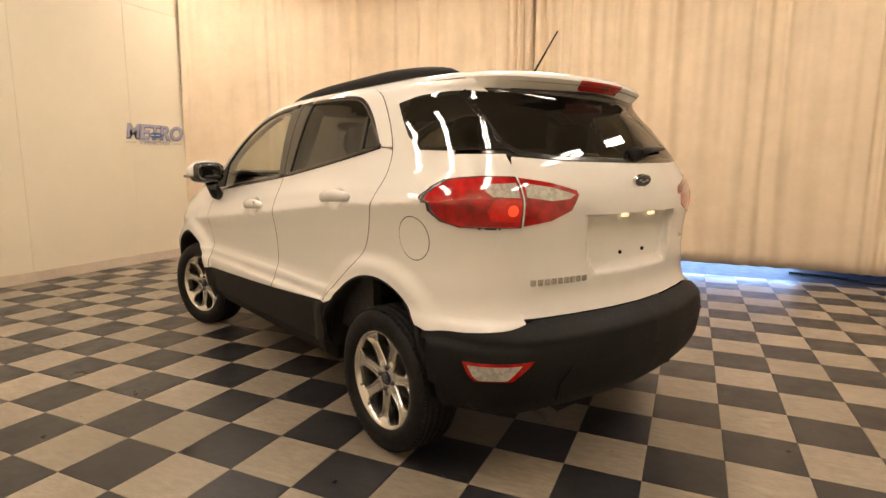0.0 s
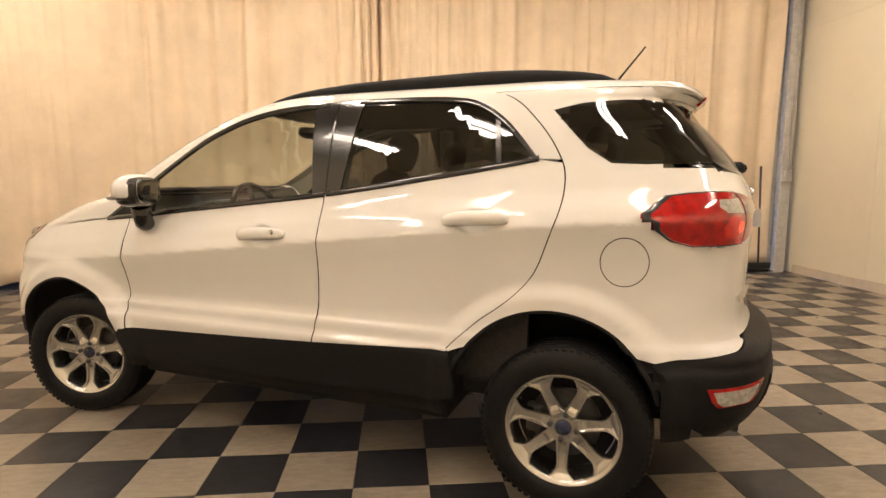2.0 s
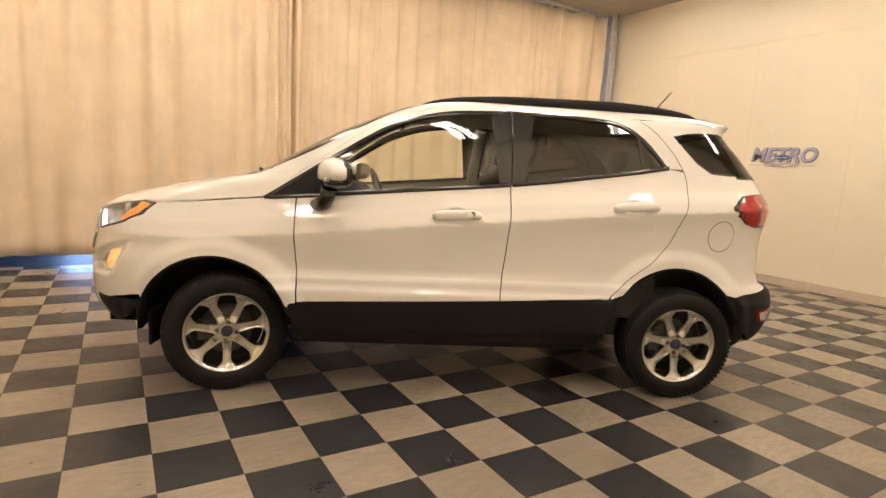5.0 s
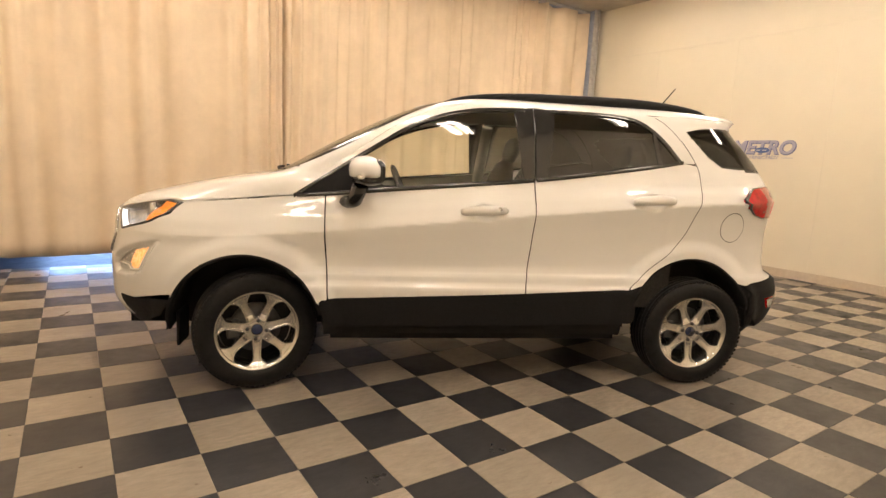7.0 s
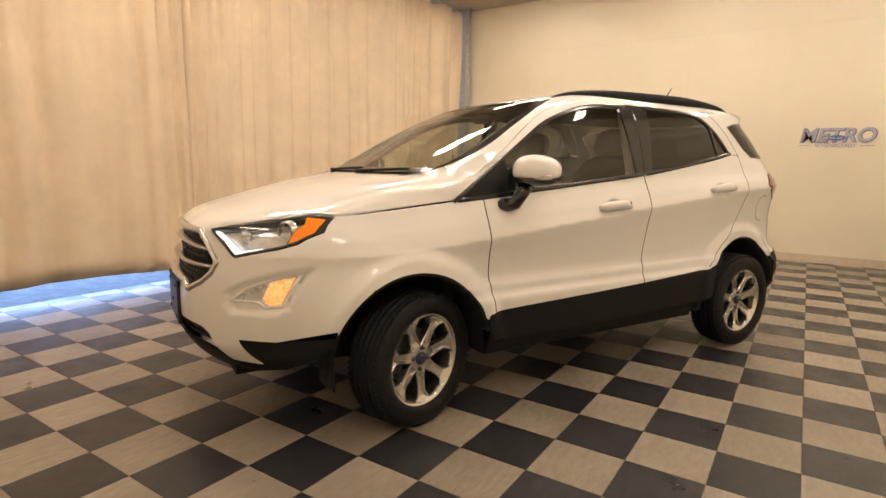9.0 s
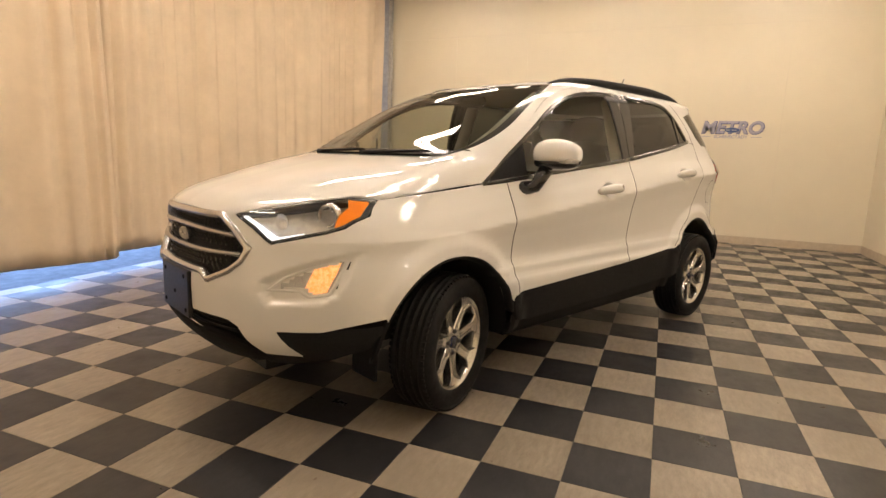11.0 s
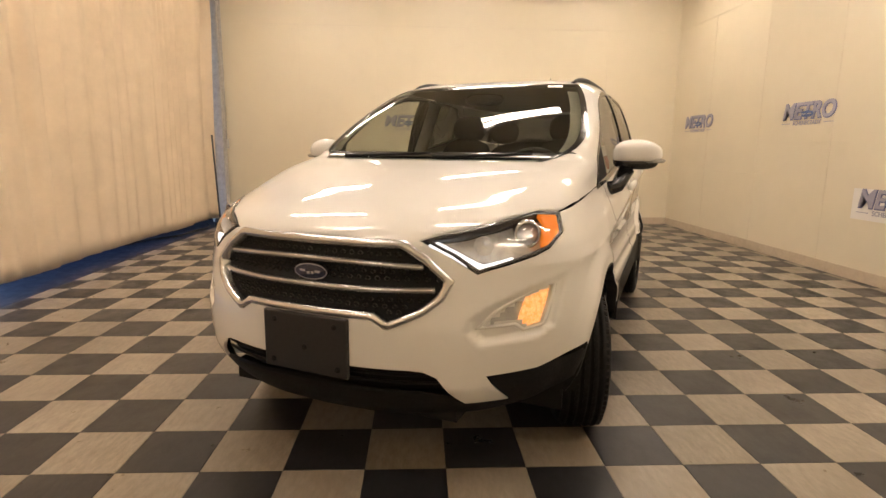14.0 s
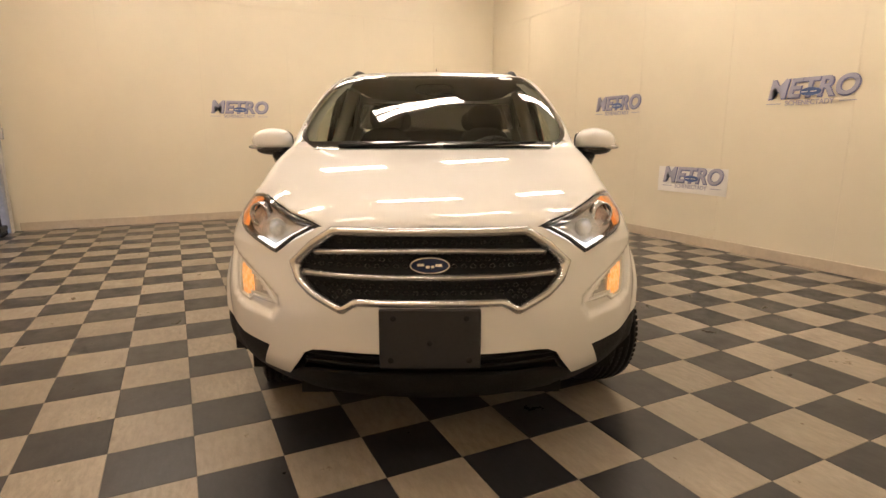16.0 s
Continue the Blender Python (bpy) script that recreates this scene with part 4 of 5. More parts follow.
for mirror, s in SIDES:
    # head lamp
    head = part("head_lamp", panel(FRONT, LAMP, (0.015, 0.02), off=-0.04, hem=0.0, mirror=mirror), M_REFLECTOR, car, "clear head lamp with lit white daytime strip")
    part("lamp_bezel", ring(FRONT, resample(LAMP, 90), resample(inset(LAMP, 0.010), 90), 0.0, -0.045, mirror, bulge=0.001), M_LAMPDARK, head)
    part("lens", panel(FRONT, inset(LAMP, 0.001), (0.015, 0.02), off=0.004, hem=0.0, mirror=mirror), M_LENS, head, "clear lamp lens")
    amber = inset([(0.662, 0.969), (0.70, 0.970), (0.724, 0.962), (0.752, 0.906), (0.736, 0.868), (0.712, 0.862), (0.695, 0.936)], 0.002)
    part("amber_marker", panel(FRONT, amber, 0.012, off=0.0, hem=0.016, mirror=mirror), M_AMBER, head, "amber side marker")
    drl_o = smooth_line([(0.400, 0.888), (0.47, 0.848), (0.545, 0.802), (0.578, 0.806), (0.645, 0.827)], 6)
    drl_i = smooth_line([(0.428, 0.896), (0.492, 0.860), (0.552, 0.826), (0.576, 0.823), (0.640, 0.840)], 6)
    part("daytime_strip", ring(FRONT, drl_o, drl_i, -0.012, -0.03, mirror, closed=False, bulge=0.005), M_DRL, head, "lit white daytime strip")
    p = FRONT(0.652, 0.902)
    m = Matrix.Translation((p.x - 0.055, p.y * s, p.z)) @ pose(0, 0, 0, 0, 0, -90 + 25 * s)
    part("projector", lathe([(0.001, 0.034), (0.018, 0.030), (0.030, 0.018), (0.036, 0.004), (0.037, 0.0)], 28, m=m), M_LENS, head, "round projector lens")
    part("projector_ring", lathe([(0.036, 0.0), (0.038, 0.016), (0.046, 0.016), (0.050, -0.01)], 28, m=m), M_CHROME, head, "chrome ring")
    p = FRONT(0.545, 0.875)
    part("reflector_bowl", lathe([(0.001, -0.012), (0.018, -0.006), (0.030, 0.008), (0.033, 0.014)], 24, m=Matrix.Translation((p.x - 0.04, p.y * s, p.z)) @ pose(0, 0, 0, 0, 0, -90 + 15 * s)), M_REFLECTOR, head)
    # fog lamp
    fog = part("fog_lamp", panel(FRONT, FOG, 0.012, off=-0.030, hem=0, mirror=mirror), M_REFLECTOR, car, "front turn lamp glowing amber in white bezel")
    part("fog_bezel", ring(FRONT, resample(inset(FOG, -0.007), 80), resample(inset(FOG, 0.004), 80), -0.017, -0.040, mirror, bulge=0.003), M_PAINT, fog, "white lamp bezel")
    lit = [(0.69, 0.711), (0.757, 0.738), (0.754, 0.69), (0.740, 0.615), (0.696, 0.604), (0.675, 0.625)]
    part("turn_lens", panel(FRONT, inset(lit, 0.002), 0.012, off=-0.022, hem=0.006, mirror=mirror), M_AMBERLIT, fog, "lit amber turn lens")
    part("lens", panel(FRONT, inset(FOG, 0.001), 0.012, off=-0.016, hem=0.0, mirror=mirror), M_LENS, fog, "clear lamp lens")

# cabin glass and pillars
def band(rows, lo, hi, n, mirror=False, off=0.0, bm=None, both=False):
    """Strip of the upper form; lo and hi give a share of the front outline at each height."""
    bm = bm or bmesh.new()
    grid = []
    for z in rows:
        a0, a1 = lo(z), hi(z)
        row = []
        for k in range(n + 1):
            a = a0 + (a1 - a0) * k / n
            u = U_FRONT(z) - front_back(min(abs(a), 1.0), z)
            v = a * half_width(u, z)
            row.append(bm.verts.new((float(u) + off * 0.5, float(v) * (-1 if mirror else 1), z + off)))
        grid.append(row)
    for a, b in zip(grid, grid[1:]):
        for k in range(n):
            bm.faces.new((a[k], a[k + 1], b[k + 1], b[k])).smooth = True
    bmesh.ops.recalc_face_normals(bm, faces=bm.faces[:])
    if sum(f.normal.x for f in bm.faces) < 0:
        bmesh.ops.reverse_faces(bm, faces=bm.faces[:])
    return bm


WS_EDGE = curve([(1.10, 0.58), (1.14, 0.74), (1.175, 0.84), (1.21, 0.885), (1.25, 0.905), (1.30, 0.91), (1.385, 0.90), (1.49, 0.875), (1.562, 0.84)])
ws_rows = list(np.linspace(1.135, 1.562, 22))
windscreen = part("windscreen", band(ws_rows, lambda z: -WS_EDGE(z), lambda z: WS_EDGE(z), 36), M_WSGLASS, car, "clear windscreen glass")
bm = bmesh.new()
band([1.548, 1.558, 1.564], lambda z: -WS_EDGE(z), lambda z: WS_EDGE(z), 30, off=0.0015, bm=bm)
band([1.140, 1.15, 1.16, 1.172], lambda z: -WS_EDGE(z), lambda z: WS_EDGE(z), 30, off=0.0015, bm=bm)
for mirror, s in SIDES:
    band(ws_rows, lambda z: WS_EDGE(z) - 0.03, lambda z: WS_EDGE(z) + 0.008, 3, mirror, 0.0015, bm)
part("windscreen_border", bm, M_TRIM, windscreen, "black printed glass border")
for mirror, s in SIDES:
    part("inner_pillar", band(list(np.linspace(1.20, 1.54, 12)), lambda z: WS_EDGE(z) - 0.10, lambda z: WS_EDGE(z) - 0.015, 3, mirror, -0.022), M_PILLAR_IN, windscreen, "light inner pillar trim")
# cowl
bm = panel(HOOD, [(2.43, -0.40), (2.35, -0.60), (2.29, -0.66), (2.29, 0.66), (2.35, 0.60), (2.43, 0.40), (2.47, 0.0)], 0.05, off=-0.014, hem=0.01)
part("cowl", bm, M_CLAD, car, "black cowl panel under the windscreen")
dlo_u = curve(sorted([(z, u) for u, z in CUT_F[:-1] + [(1.2, 1.578)]]))


def a_of_u(u, z):
    return front_share(float(U_FRONT(z)) - u, z)


hood_seam_u = curve([(1.04, 2.222), (1.079, 2.236), (1.179, 2.286), (1.2, 2.30)])


def pillar_lo(z):
    return WS_EDGE(z) + 0.004 if z > 1.179 else a_of_u(hood_seam_u(z), z)


for mirror, s in SIDES:
    rows = list(np.linspace(1.082, 1.574, 40))
    pil = band(rows, pillar_lo, lambda z: max(a_of_u(float(dlo_u(z)) + 0.003, z), pillar_lo(z) + 0.008), 6, mirror)
    part("front_pillar", pil, M_PAINT, car, smooth=True)

# roof: the outline shrinks to the crown
def roof_rings(rows, n=64):
    out = []
    for z in rows:
        us = np.concatenate([U_REAR(z) + REAR_BODY(np.linspace(0, 0.97, n // 2)), U_FRONT(z) - front_back(np.linspace(0.97, 0, n // 2), z)])
        us = np.sort(us)
        left = [(float(u), side_v(float(u), z)) for u in us]
        left[0], left[-1] = (float(U_REAR(z)), 0.0), (float(U_FRONT(z)), 0.0)
        out.append([(u, v, z) for u, v in left] + [(u, -v, z) for u, v in left[-2:0:-1]])
    return out


rows = [1.563, 1.57, 1.58, 1.588, 1.595, 1.602, 1.609, 1.616, 1.622, 1.628, 1.634, 1.64, 1.645, 1.65, 1.654, 1.658, 1.661, 1.664]
bm = bmesh.new()
rings_ = [[bm.verts.new(p) for p in r] for r in roof_rings(rows)]
for a, b in zip(rings_, rings_[1:]):
    for k in range(len(a)):
        bm.faces.new((a[k], a[(k + 1) % len(a)], b[(k + 1) % len(a)], b[k])).smooth = True
bm.faces.new(rings_[-1]).smooth = True
bmesh.ops.recalc_face_normals(bm, faces=bm.faces[:])
roof = part("roof", bm, M_PAINT, car)
bm = bmesh.new()
vs = [bm.verts.new((p[0], p[1] * 0.97, 1.548)) for p in roof_rings([1.57])[0]]
bm.faces.new(vs)
part("headliner", bm, M_HEADLINER, roof, "light beige headliner")

# rear: tailgate, glass, spoiler lip, bumper
TG = 0.612
tail_half = [(0.0, 0.668), (0.52, 0.668), (0.598, 0.668), (0.601, 0.72), (0.6015, 1.0), (0.6015, 1.15), (0.6015, 1.225), (0.59, 1.252), (0.40, 1.238), (0.0, 1.232)]
bm = bmesh.new()
LAMP_IN = [(0.604, 1.176), (0.50, 1.160), (0.385, 1.130), (0.375, 1.114), (0.41, 1.058), (0.50, 1.022), (0.604, 1.006)]
for mirror, s in SIDES:
    panel(sunk_rear, tail_half, (0.018, 0.018), mirror=mirror, bm=bm, holes=[inset(LAMP_IN, 0.006)])
bmesh.ops.remove_doubles(bm, verts=[v for v in bm.verts if abs(v.co.y) < 1e-4], dist=1e-4)
tailgate = part("tailgate", bm, M_PAINT, car)
glass_half = [(0.0, 1.236), (0.40, 1.242), (0.555, 1.258), (0.60, 1.30), (0.598, 1.40), (0.585, 1.515), (0.0, 1.525)]
glass_poly = glass_half + [(-v, z) for v, z in glass_half[-2:0:-1]]
part("rear_glass", panel(REAR, glass_poly, 0.05, off=0.001, hem=0.008), M_TINT, tailgate, "dark tinted rear glass")
part("glass_border", ring(REAR, resample(inset(glass_poly, -0.004), 90), resample(inset(glass_poly, 0.014), 90), 0.0016, -0.005, bulge=0), M_TRIM, tailgate, "black glass border")
for mirror, s in SIDES:
    trim = [(0.54, 1.258), (0.62, 1.264), (side_v(-0.40, 1.27), 1.27), (side_v(-0.34, 1.36), 1.36), (side_v(-0.27, 1.505), 1.505), (0.54, 1.518)]
    part("rear_pillar_trim", panel(REAR, trim, 0.03, off=-0.005, hem=0.004, mirror=mirror), M_TRIM, car, "black rear pillar trim")
# spoiler underside closing the roof's rear edge
bm = bmesh.new()
r0 = [bm.verts.new((float(rear_u(v, 1.563)), float(v), 1.563)) for v in np.linspace(-0.57, 0.57, 31)]
r1 = [bm.verts.new((float(rear_u(v, 1.525)) + 0.012, float(v), 1.522)) for v in np.linspace(-0.57, 0.57, 31)]
for k in range(30):
    bm.faces.new((r0[k], r0[k + 1], r1[k + 1], r1[k])).smooth = True
part("spoiler_underside", bm, M_PAINT, roof)
brake = [(-0.13, 1.535), (0.13, 1.535), (0.145, 1.566), (-0.145, 1.566)]
part("high_brake_lamp", panel(REAR, brake, 0.04, off=0.008, hem=0.012), M_RED, tailgate, "dark red high brake lamp")
# recess for the plate
lid = [(-0.345, 1.040), (-0.335, 1.098), (0.335, 1.098), (0.345, 1.040)]
grab = part("tailgate_handle", panel(REAR, lid, 0.04, off=0.024, hem=0.05), M_PAINT, tailgate, "white grab strip over the plate recess")
for v in (-0.10, 0.10):
    pl = bmesh.new()
    p = REAR(v, 1.03)
    box(pl, p.x + 0.004, p.x + 0.018, v - 0.018, v + 0.018, 1.020, 1.034, 0.003)
    part("plate_lamp", pl, material("lit_plate_lamp", (0.9, 0.85, 0.7), 0.3, emit=((1.0, 0.75, 0.4), 1.2)), grab, "lit plate lamp")
for v in (-0.085, 0.085):
    p = REAR(v, 0.87)
    part("screw", lathe([(0.001, 0.008), (0.007, 0.007), (0.008, 0.0)], 10, m=Matrix.Translation((p.x + 0.029, v, 0.872)) @ pose(0, 0, 0, 0, 0, 90)), M_LINER, tailgate, "black plate screw")
oval_badge("rear_badge", rear_u(0, 1.165) - 0.001, 1.165, 0.058, 0.026, -1, tailgate, tilt=-14)
# wiper
p0, p1 = REAR(-0.02, 1.27), REAR(-0.36, 1.30)
bm = tube([p0 + Vector((-0.03, 0, 0)), p0.lerp(p1, 0.3) + Vector((-0.035, 0, 0.01)), p1 + Vector((-0.02, 0, 0))], [0.022, 0.014, 0.006], 8)
blob(0.025, 0.035, 0.03, Matrix.Translation(p0 + Vector((-0.015, 0, 0))), bm=bm)
part("rear_wiper", bm, M_CLAD, tailgate, "black rear wiper")
# chrome name badges as plain bars
bm = bmesh.new()
for k in range(9):
    v = 0.555 - k * 0.029
    p = REAR(v, 0.795)
    box(bm, p.x - 0.006, p.x + 0.004, v - 0.011, v + 0.011, 0.783, 0.806, 0.001)
part("name_badge", bm, M_CHROME, tailgate, "small chrome bars")
bm = bmesh.new()
for k, z in ((0, 0.90),):
    for j in range(2):
        v = -0.47 - j * 0.03
        p = REAR(v, z)
        box(bm, p.x - 0.006, p.x + 0.004, v - 0.011, v + 0.011, z - 0.010, z + 0.010, 0.001)
part("trim_badge", bm, M_CHROME, tailgate, "small chrome bars")

LAMP_OUT = [(0.612, 1.180)] + [(side_v(u, z), z) for u, z in ((-0.45, 1.182), (-0.38, 1.177), (-0.31, 1.168), (-0.27, 1.140), (-0.235, 1.108), (-0.235, 1.094), (-0.28, 1.055), (-0.33, 1.016), (-0.40, 0.998))] + [(0.612, 1.000)]
seam_rv = [(side_v(u, z), z) for u, z in seam_rear]
corner = [(0.6045, 0.655), (0.6045, 1.262), (side_v(-0.52, 1.262), 1.262), (side_v(-0.42, 1.262), 1.262)] + [(side_v(-0.30, z), z) for z in np.linspace(1.262, 1.04, 12)] + seam_rv + [(0.76, 0.628), (0.66, 0.645)]
for mirror, s in SIDES:
    part("bumper_corner", panel(REAR, corner, (0.012, 0.03), mirror=mirror, holes=[inset(LAMP_OUT, 0.006)]), M_PAINT, car)
    lamp = part("tail_lamp", panel(REAR, LAMP_OUT, 0.012, off=0.004, hem=0.02, mirror=mirror), M_RED, car, "red tail lamp with clear window, bulb lit")
    clear = [(0.622, 1.155), (0.695, 1.152), (0.712, 1.130), (0.70, 1.110), (0.622, 1.106)]
    part("reverse_lens", panel(REAR, clear, 0.015, off=0.007, hem=0.004, mirror=mirror), M_CLEARLENS, lamp, "clear reversing lens")
    if s:
        cell = [(0.620, 1.022), (0.620, 1.098), (0.700, 1.098), (0.715, 1.060), (0.70, 1.025)]
        part("lit_chamber", panel(REAR, cell, 0.015, off=0.0055, hem=0.002, mirror=mirror), M_REDGLOW, lamp, "glowing red lamp chamber")
        hot = [(0.645 + 0.016 * math.cos(a), 1.062 + 0.020 * math.sin(a)) for a in np.linspace(0, 2 * math.pi, 20, endpoint=False)]
        part("lit_bulb", panel(REAR, hot, 0.02, off=0.007, hem=0.003, mirror=mirror), M_REDLIT, lamp, "glowing red bulb")
    part("lamp_seal", ring(REAR, resample(inset(LAMP_OUT, 0.0), 70), resample(inset(LAMP_OUT, 0.004), 70), 0.004, -0.01, mirror, bulge=0.001), M_LAMPDARK, lamp, "dark lamp edge")
    inner_lamp = part("tail_lamp_inner", panel(REAR, LAMP_IN, 0.02, off=0.004, hem=0.02, mirror=mirror), M_RED, tailgate, "red lamp on the tailgate with clear wedge")
    clear = [(0.597, 1.155), (0.50, 1.142), (0.395, 1.115), (0.42, 1.100), (0.50, 1.094), (0.597, 1.108)]
    part("reverse_lens", panel(REAR, clear, 0.02, off=0.007, hem=0.004, mirror=mirror), M_CLEARLENS, inner_lamp, "clear reversing lens")

rb_half = [(0.0, 0.662), (0.56, 0.662), (0.66, 0.641), (0.76, 0.624), (side_v(-0.298, 0.602), 0.602), (side_v(-0.32, 0.53), 0.53), (side_v(-0.33, 0.42), 0.42), (0.74, 0.33), (0.60, 0.29), (0.0, 0.29)]
bm = bmesh.new()
for mirror, s in SIDES:
    panel(REAR, rb_half, (0.014, 0.022), off=0.003, mirror=mirror, bm=bm)
bmesh.ops.remove_doubles(bm, verts=[v for v in bm.verts if abs(v.co.y) < 1e-4], dist=1e-4)
rear_bumper = part("rear_bumper", bm, M_CLAD, car, "black textured rear bumper")
skid = [(-0.48, 0.50), (0.48, 0.50), (0.52, 0.44), (0.50, 0.36), (0.40, 0.32), (-0.40, 0.32), (-0.50, 0.36), (-0.52, 0.44)]
part("skid_plate", panel(REAR, skid, 0.04, off=0.012, hem=0.02), M_CLAD, rear_bumper, "raised black lower panel")
for mirror, s in SIDES:
    REFL = [(0.631, 0.535), (0.798, 0.521), (0.786, 0.475), (0.773, 0.455), (0.692, 0.464)]
    refl = part("bumper_reflector", panel(REAR, REFL, 0.015, off=0.008, hem=0.012, mirror=mirror), M_RED, rear_bumper, "red and clear bumper lamp")
    part("clear_lens", panel(REAR, [(0.672, 0.522), (0.789, 0.511), (0.778, 0.475), (0.767, 0.461), (0.706, 0.469)], 0.015, off=0.011, hem=0.004, mirror=mirror), M_CLEARLENS, refl)

# dark shell behind the panel gaps, with floor
bm = bmesh.new()
rows = list(np.linspace(0.30, 1.02, 25))
us = np.linspace(-0.60, 3.30, 118)
for s in (1, -1):
    grid = [[bm.verts.new((float(u), s * max(side_v(float(u), z) - 0.022, 0.0), z)) for u in us] for z in rows]
    for j in range(len(rows) - 1):
        for k in range(len(us) - 1):
            u, z = (us[k] + us[k + 1]) / 2, (rows[j] + rows[j + 1]) / 2
            lim = min(float(belt(np.clip(u, 0.13, 2.3))) - 0.03, 0.885 if u > 2.3 else 9)
            if z < lim and all(math.hypot(u - uc, z - zc) > ARCH_R + 0.01 for uc, zc in ARCHES) and u < 2.84 and u > -0.45:
                bm.faces.new((grid[j][k], grid[j][k + 1], grid[j + 1][k + 1], grid[j + 1][k]))
for v in [v for v in bm.verts if not v.link_faces]:
    bm.verts.remove(v)
part("inner_shell", bm, M_LINER, car)
bm = bmesh.new()
box(bm, -0.60, 3.22, -0.48, 0.48, 0.26, 0.34)
box(bm, 0.47, 2.10, -0.78, 0.78, 0.26, 0.33)
box(bm, 2.98, 3.06, -0.62, 0.62, 0.34, 0.84)
part("underbody", bm, M_LINER, car, "black underbody")
for u0, u1 in ((2.3, 2.36),):
    bm = bmesh.new()
    box(bm, 2.22, 2.28, -0.68, 0.68, 0.34, 1.04)
    part("firewall", bm, M_LINER, car)
bm = tube([(-0.1, 0.45, 0.30), (-0.45, 0.46, 0.29), (-0.62, 0.47, 0.272)], 0.024, 12)
part("exhaust_pipe", bm, M_DARKMETAL, car, "dull metal exhaust pipe")

# roof rails, antenna
for s in (1, -1):
    pts, rad = [], []
    for k in range(33):
        t = k / 32
        u = 1.50 - 1.62 * t
        v = 0.535 - 0.02 * t - 0.03 * (1 - t) ** 3
        z0 = top_z(u, v, 1.45, 1.664)
        rise = 0.052 * min(1.0, math.sin(math.pi * t) ** 0.55 * 1.1) * (0.55 + 0.55 * t)
        pts.append((u, s * v, z0 - 0.008 + rise * 0.62))
        rad.append(0.010 + rise * 0.42)
    bm = bmesh.new()
    rr = []
    for p, r in zip(pts, rad):
        rr.append([bm.verts.new((p[0], p[1] + 0.017 * math.cos(a), p[2] + r * math.sin(a))) for a in np.linspace(0, 2 * math.pi, 12, endpoint=False)])
    for a, b in zip(rr, rr[1:]):
        for k in range(12):
            bm.faces.new((a[k], a[(k + 1) % 12], b[(k + 1) % 12], b[k])).smooth = True
    bm.faces.new(rr[0])
    bm.faces.new(rr[-1])
    bmesh.ops.recalc_face_normals(bm, faces=bm.faces[:])
    part("roof_rail", bm, M_CLAD, car, "black roof rail")
za = top_z(-0.06, 0.0, 1.45, 1.664)
ant = part("antenna", blob(0.05, 0.03, 0.028, Matrix.Translation((-0.06, 0, za + 0.006)), 2.0), M_CLAD, car, "short black roof antenna")
part("mast", tube([(-0.065, 0, za + 0.01), (-0.21, 0, za + 0.19)], [0.0055, 0.0035], 8), M_CLAD, ant)

# door mirrors
for s in (1, -1):
    base = SIDE(2.02, 1.055)
    arm = part("door_mirror", tube([(2.02, s * (base.y - 0.01), 1.00), (1.985, s * (base.y + 0.05), 1.015), (1.955, s * (base.y + 0.09), 1.10)], [0.052, 0.042, 0.045], 12, flat=0.8), M_TRIM, car, "white door mirror on a black foot")
    m = Matrix.Translation((1.930, s * 0.920, 1.172)) @ pose(0, 0, 0, 0, 0, 20 * s)
    shell = blob(0.078, 0.118, 0.074, m, 2.5, 32)
    back = m.inverted()
    for v in shell.verts:
        q = back @ v.co
        out_ = q.y * s / 0.118
        q.z *= 1 - 0.16 * max(0.0, out_)
        q.z = max(q.z, -0.030) + min(0.0, q.z + 0.030) * 0.15
        q.x = max(q.x, -0.030)
        v.co = m @ q
    part("mirror_bezel", blob(0.028, 0.110, 0.064, m @ pose(-0.034, 0, -0.004), 4.0, 24), M_TRIM, arm, "black mirror bezel")
    part("mirror_cap", shell, M_PAINT, arm, "white mirror cap")
    part("mirror_base", blob(0.070, 0.108, 0.036, m @ pose(-0.004, -0.006 * s, -0.040), 2.4, 24), M_TRIM, arm, "black lower mirror shell")
    part("mirror_glass", blob(0.006, 0.098, 0.054, m @ pose(-0.060, 0, -0.004), 4.0, 24), M_MIRROR, arm, "mirror glass")
    part("turn_repeater", blob(0.012, 0.055, 0.012, m @ pose(0.058, 0.066 * s, -0.030, 0, 0, 0), 2.5, 16), M_CLEARLENS, arm, "clear turn repeater")

# windscreen wipers
for v0, v1, z0 in ((0.05, 0.50, 0), (-0.45, 0.02, 0)):
    pts = []
    for k in range(9):
        v = v0 + (v1 - v0) * k / 8
        z = 1.145 + 0.018 * k / 8
        pts.append((front_u(v, z) + 0.018, v, z + 0.006))
    part("wiper", tube(pts, [0.012] + [0.008] * 7 + [0.005], 6), M_CLAD, car, "black windscreen wiper")


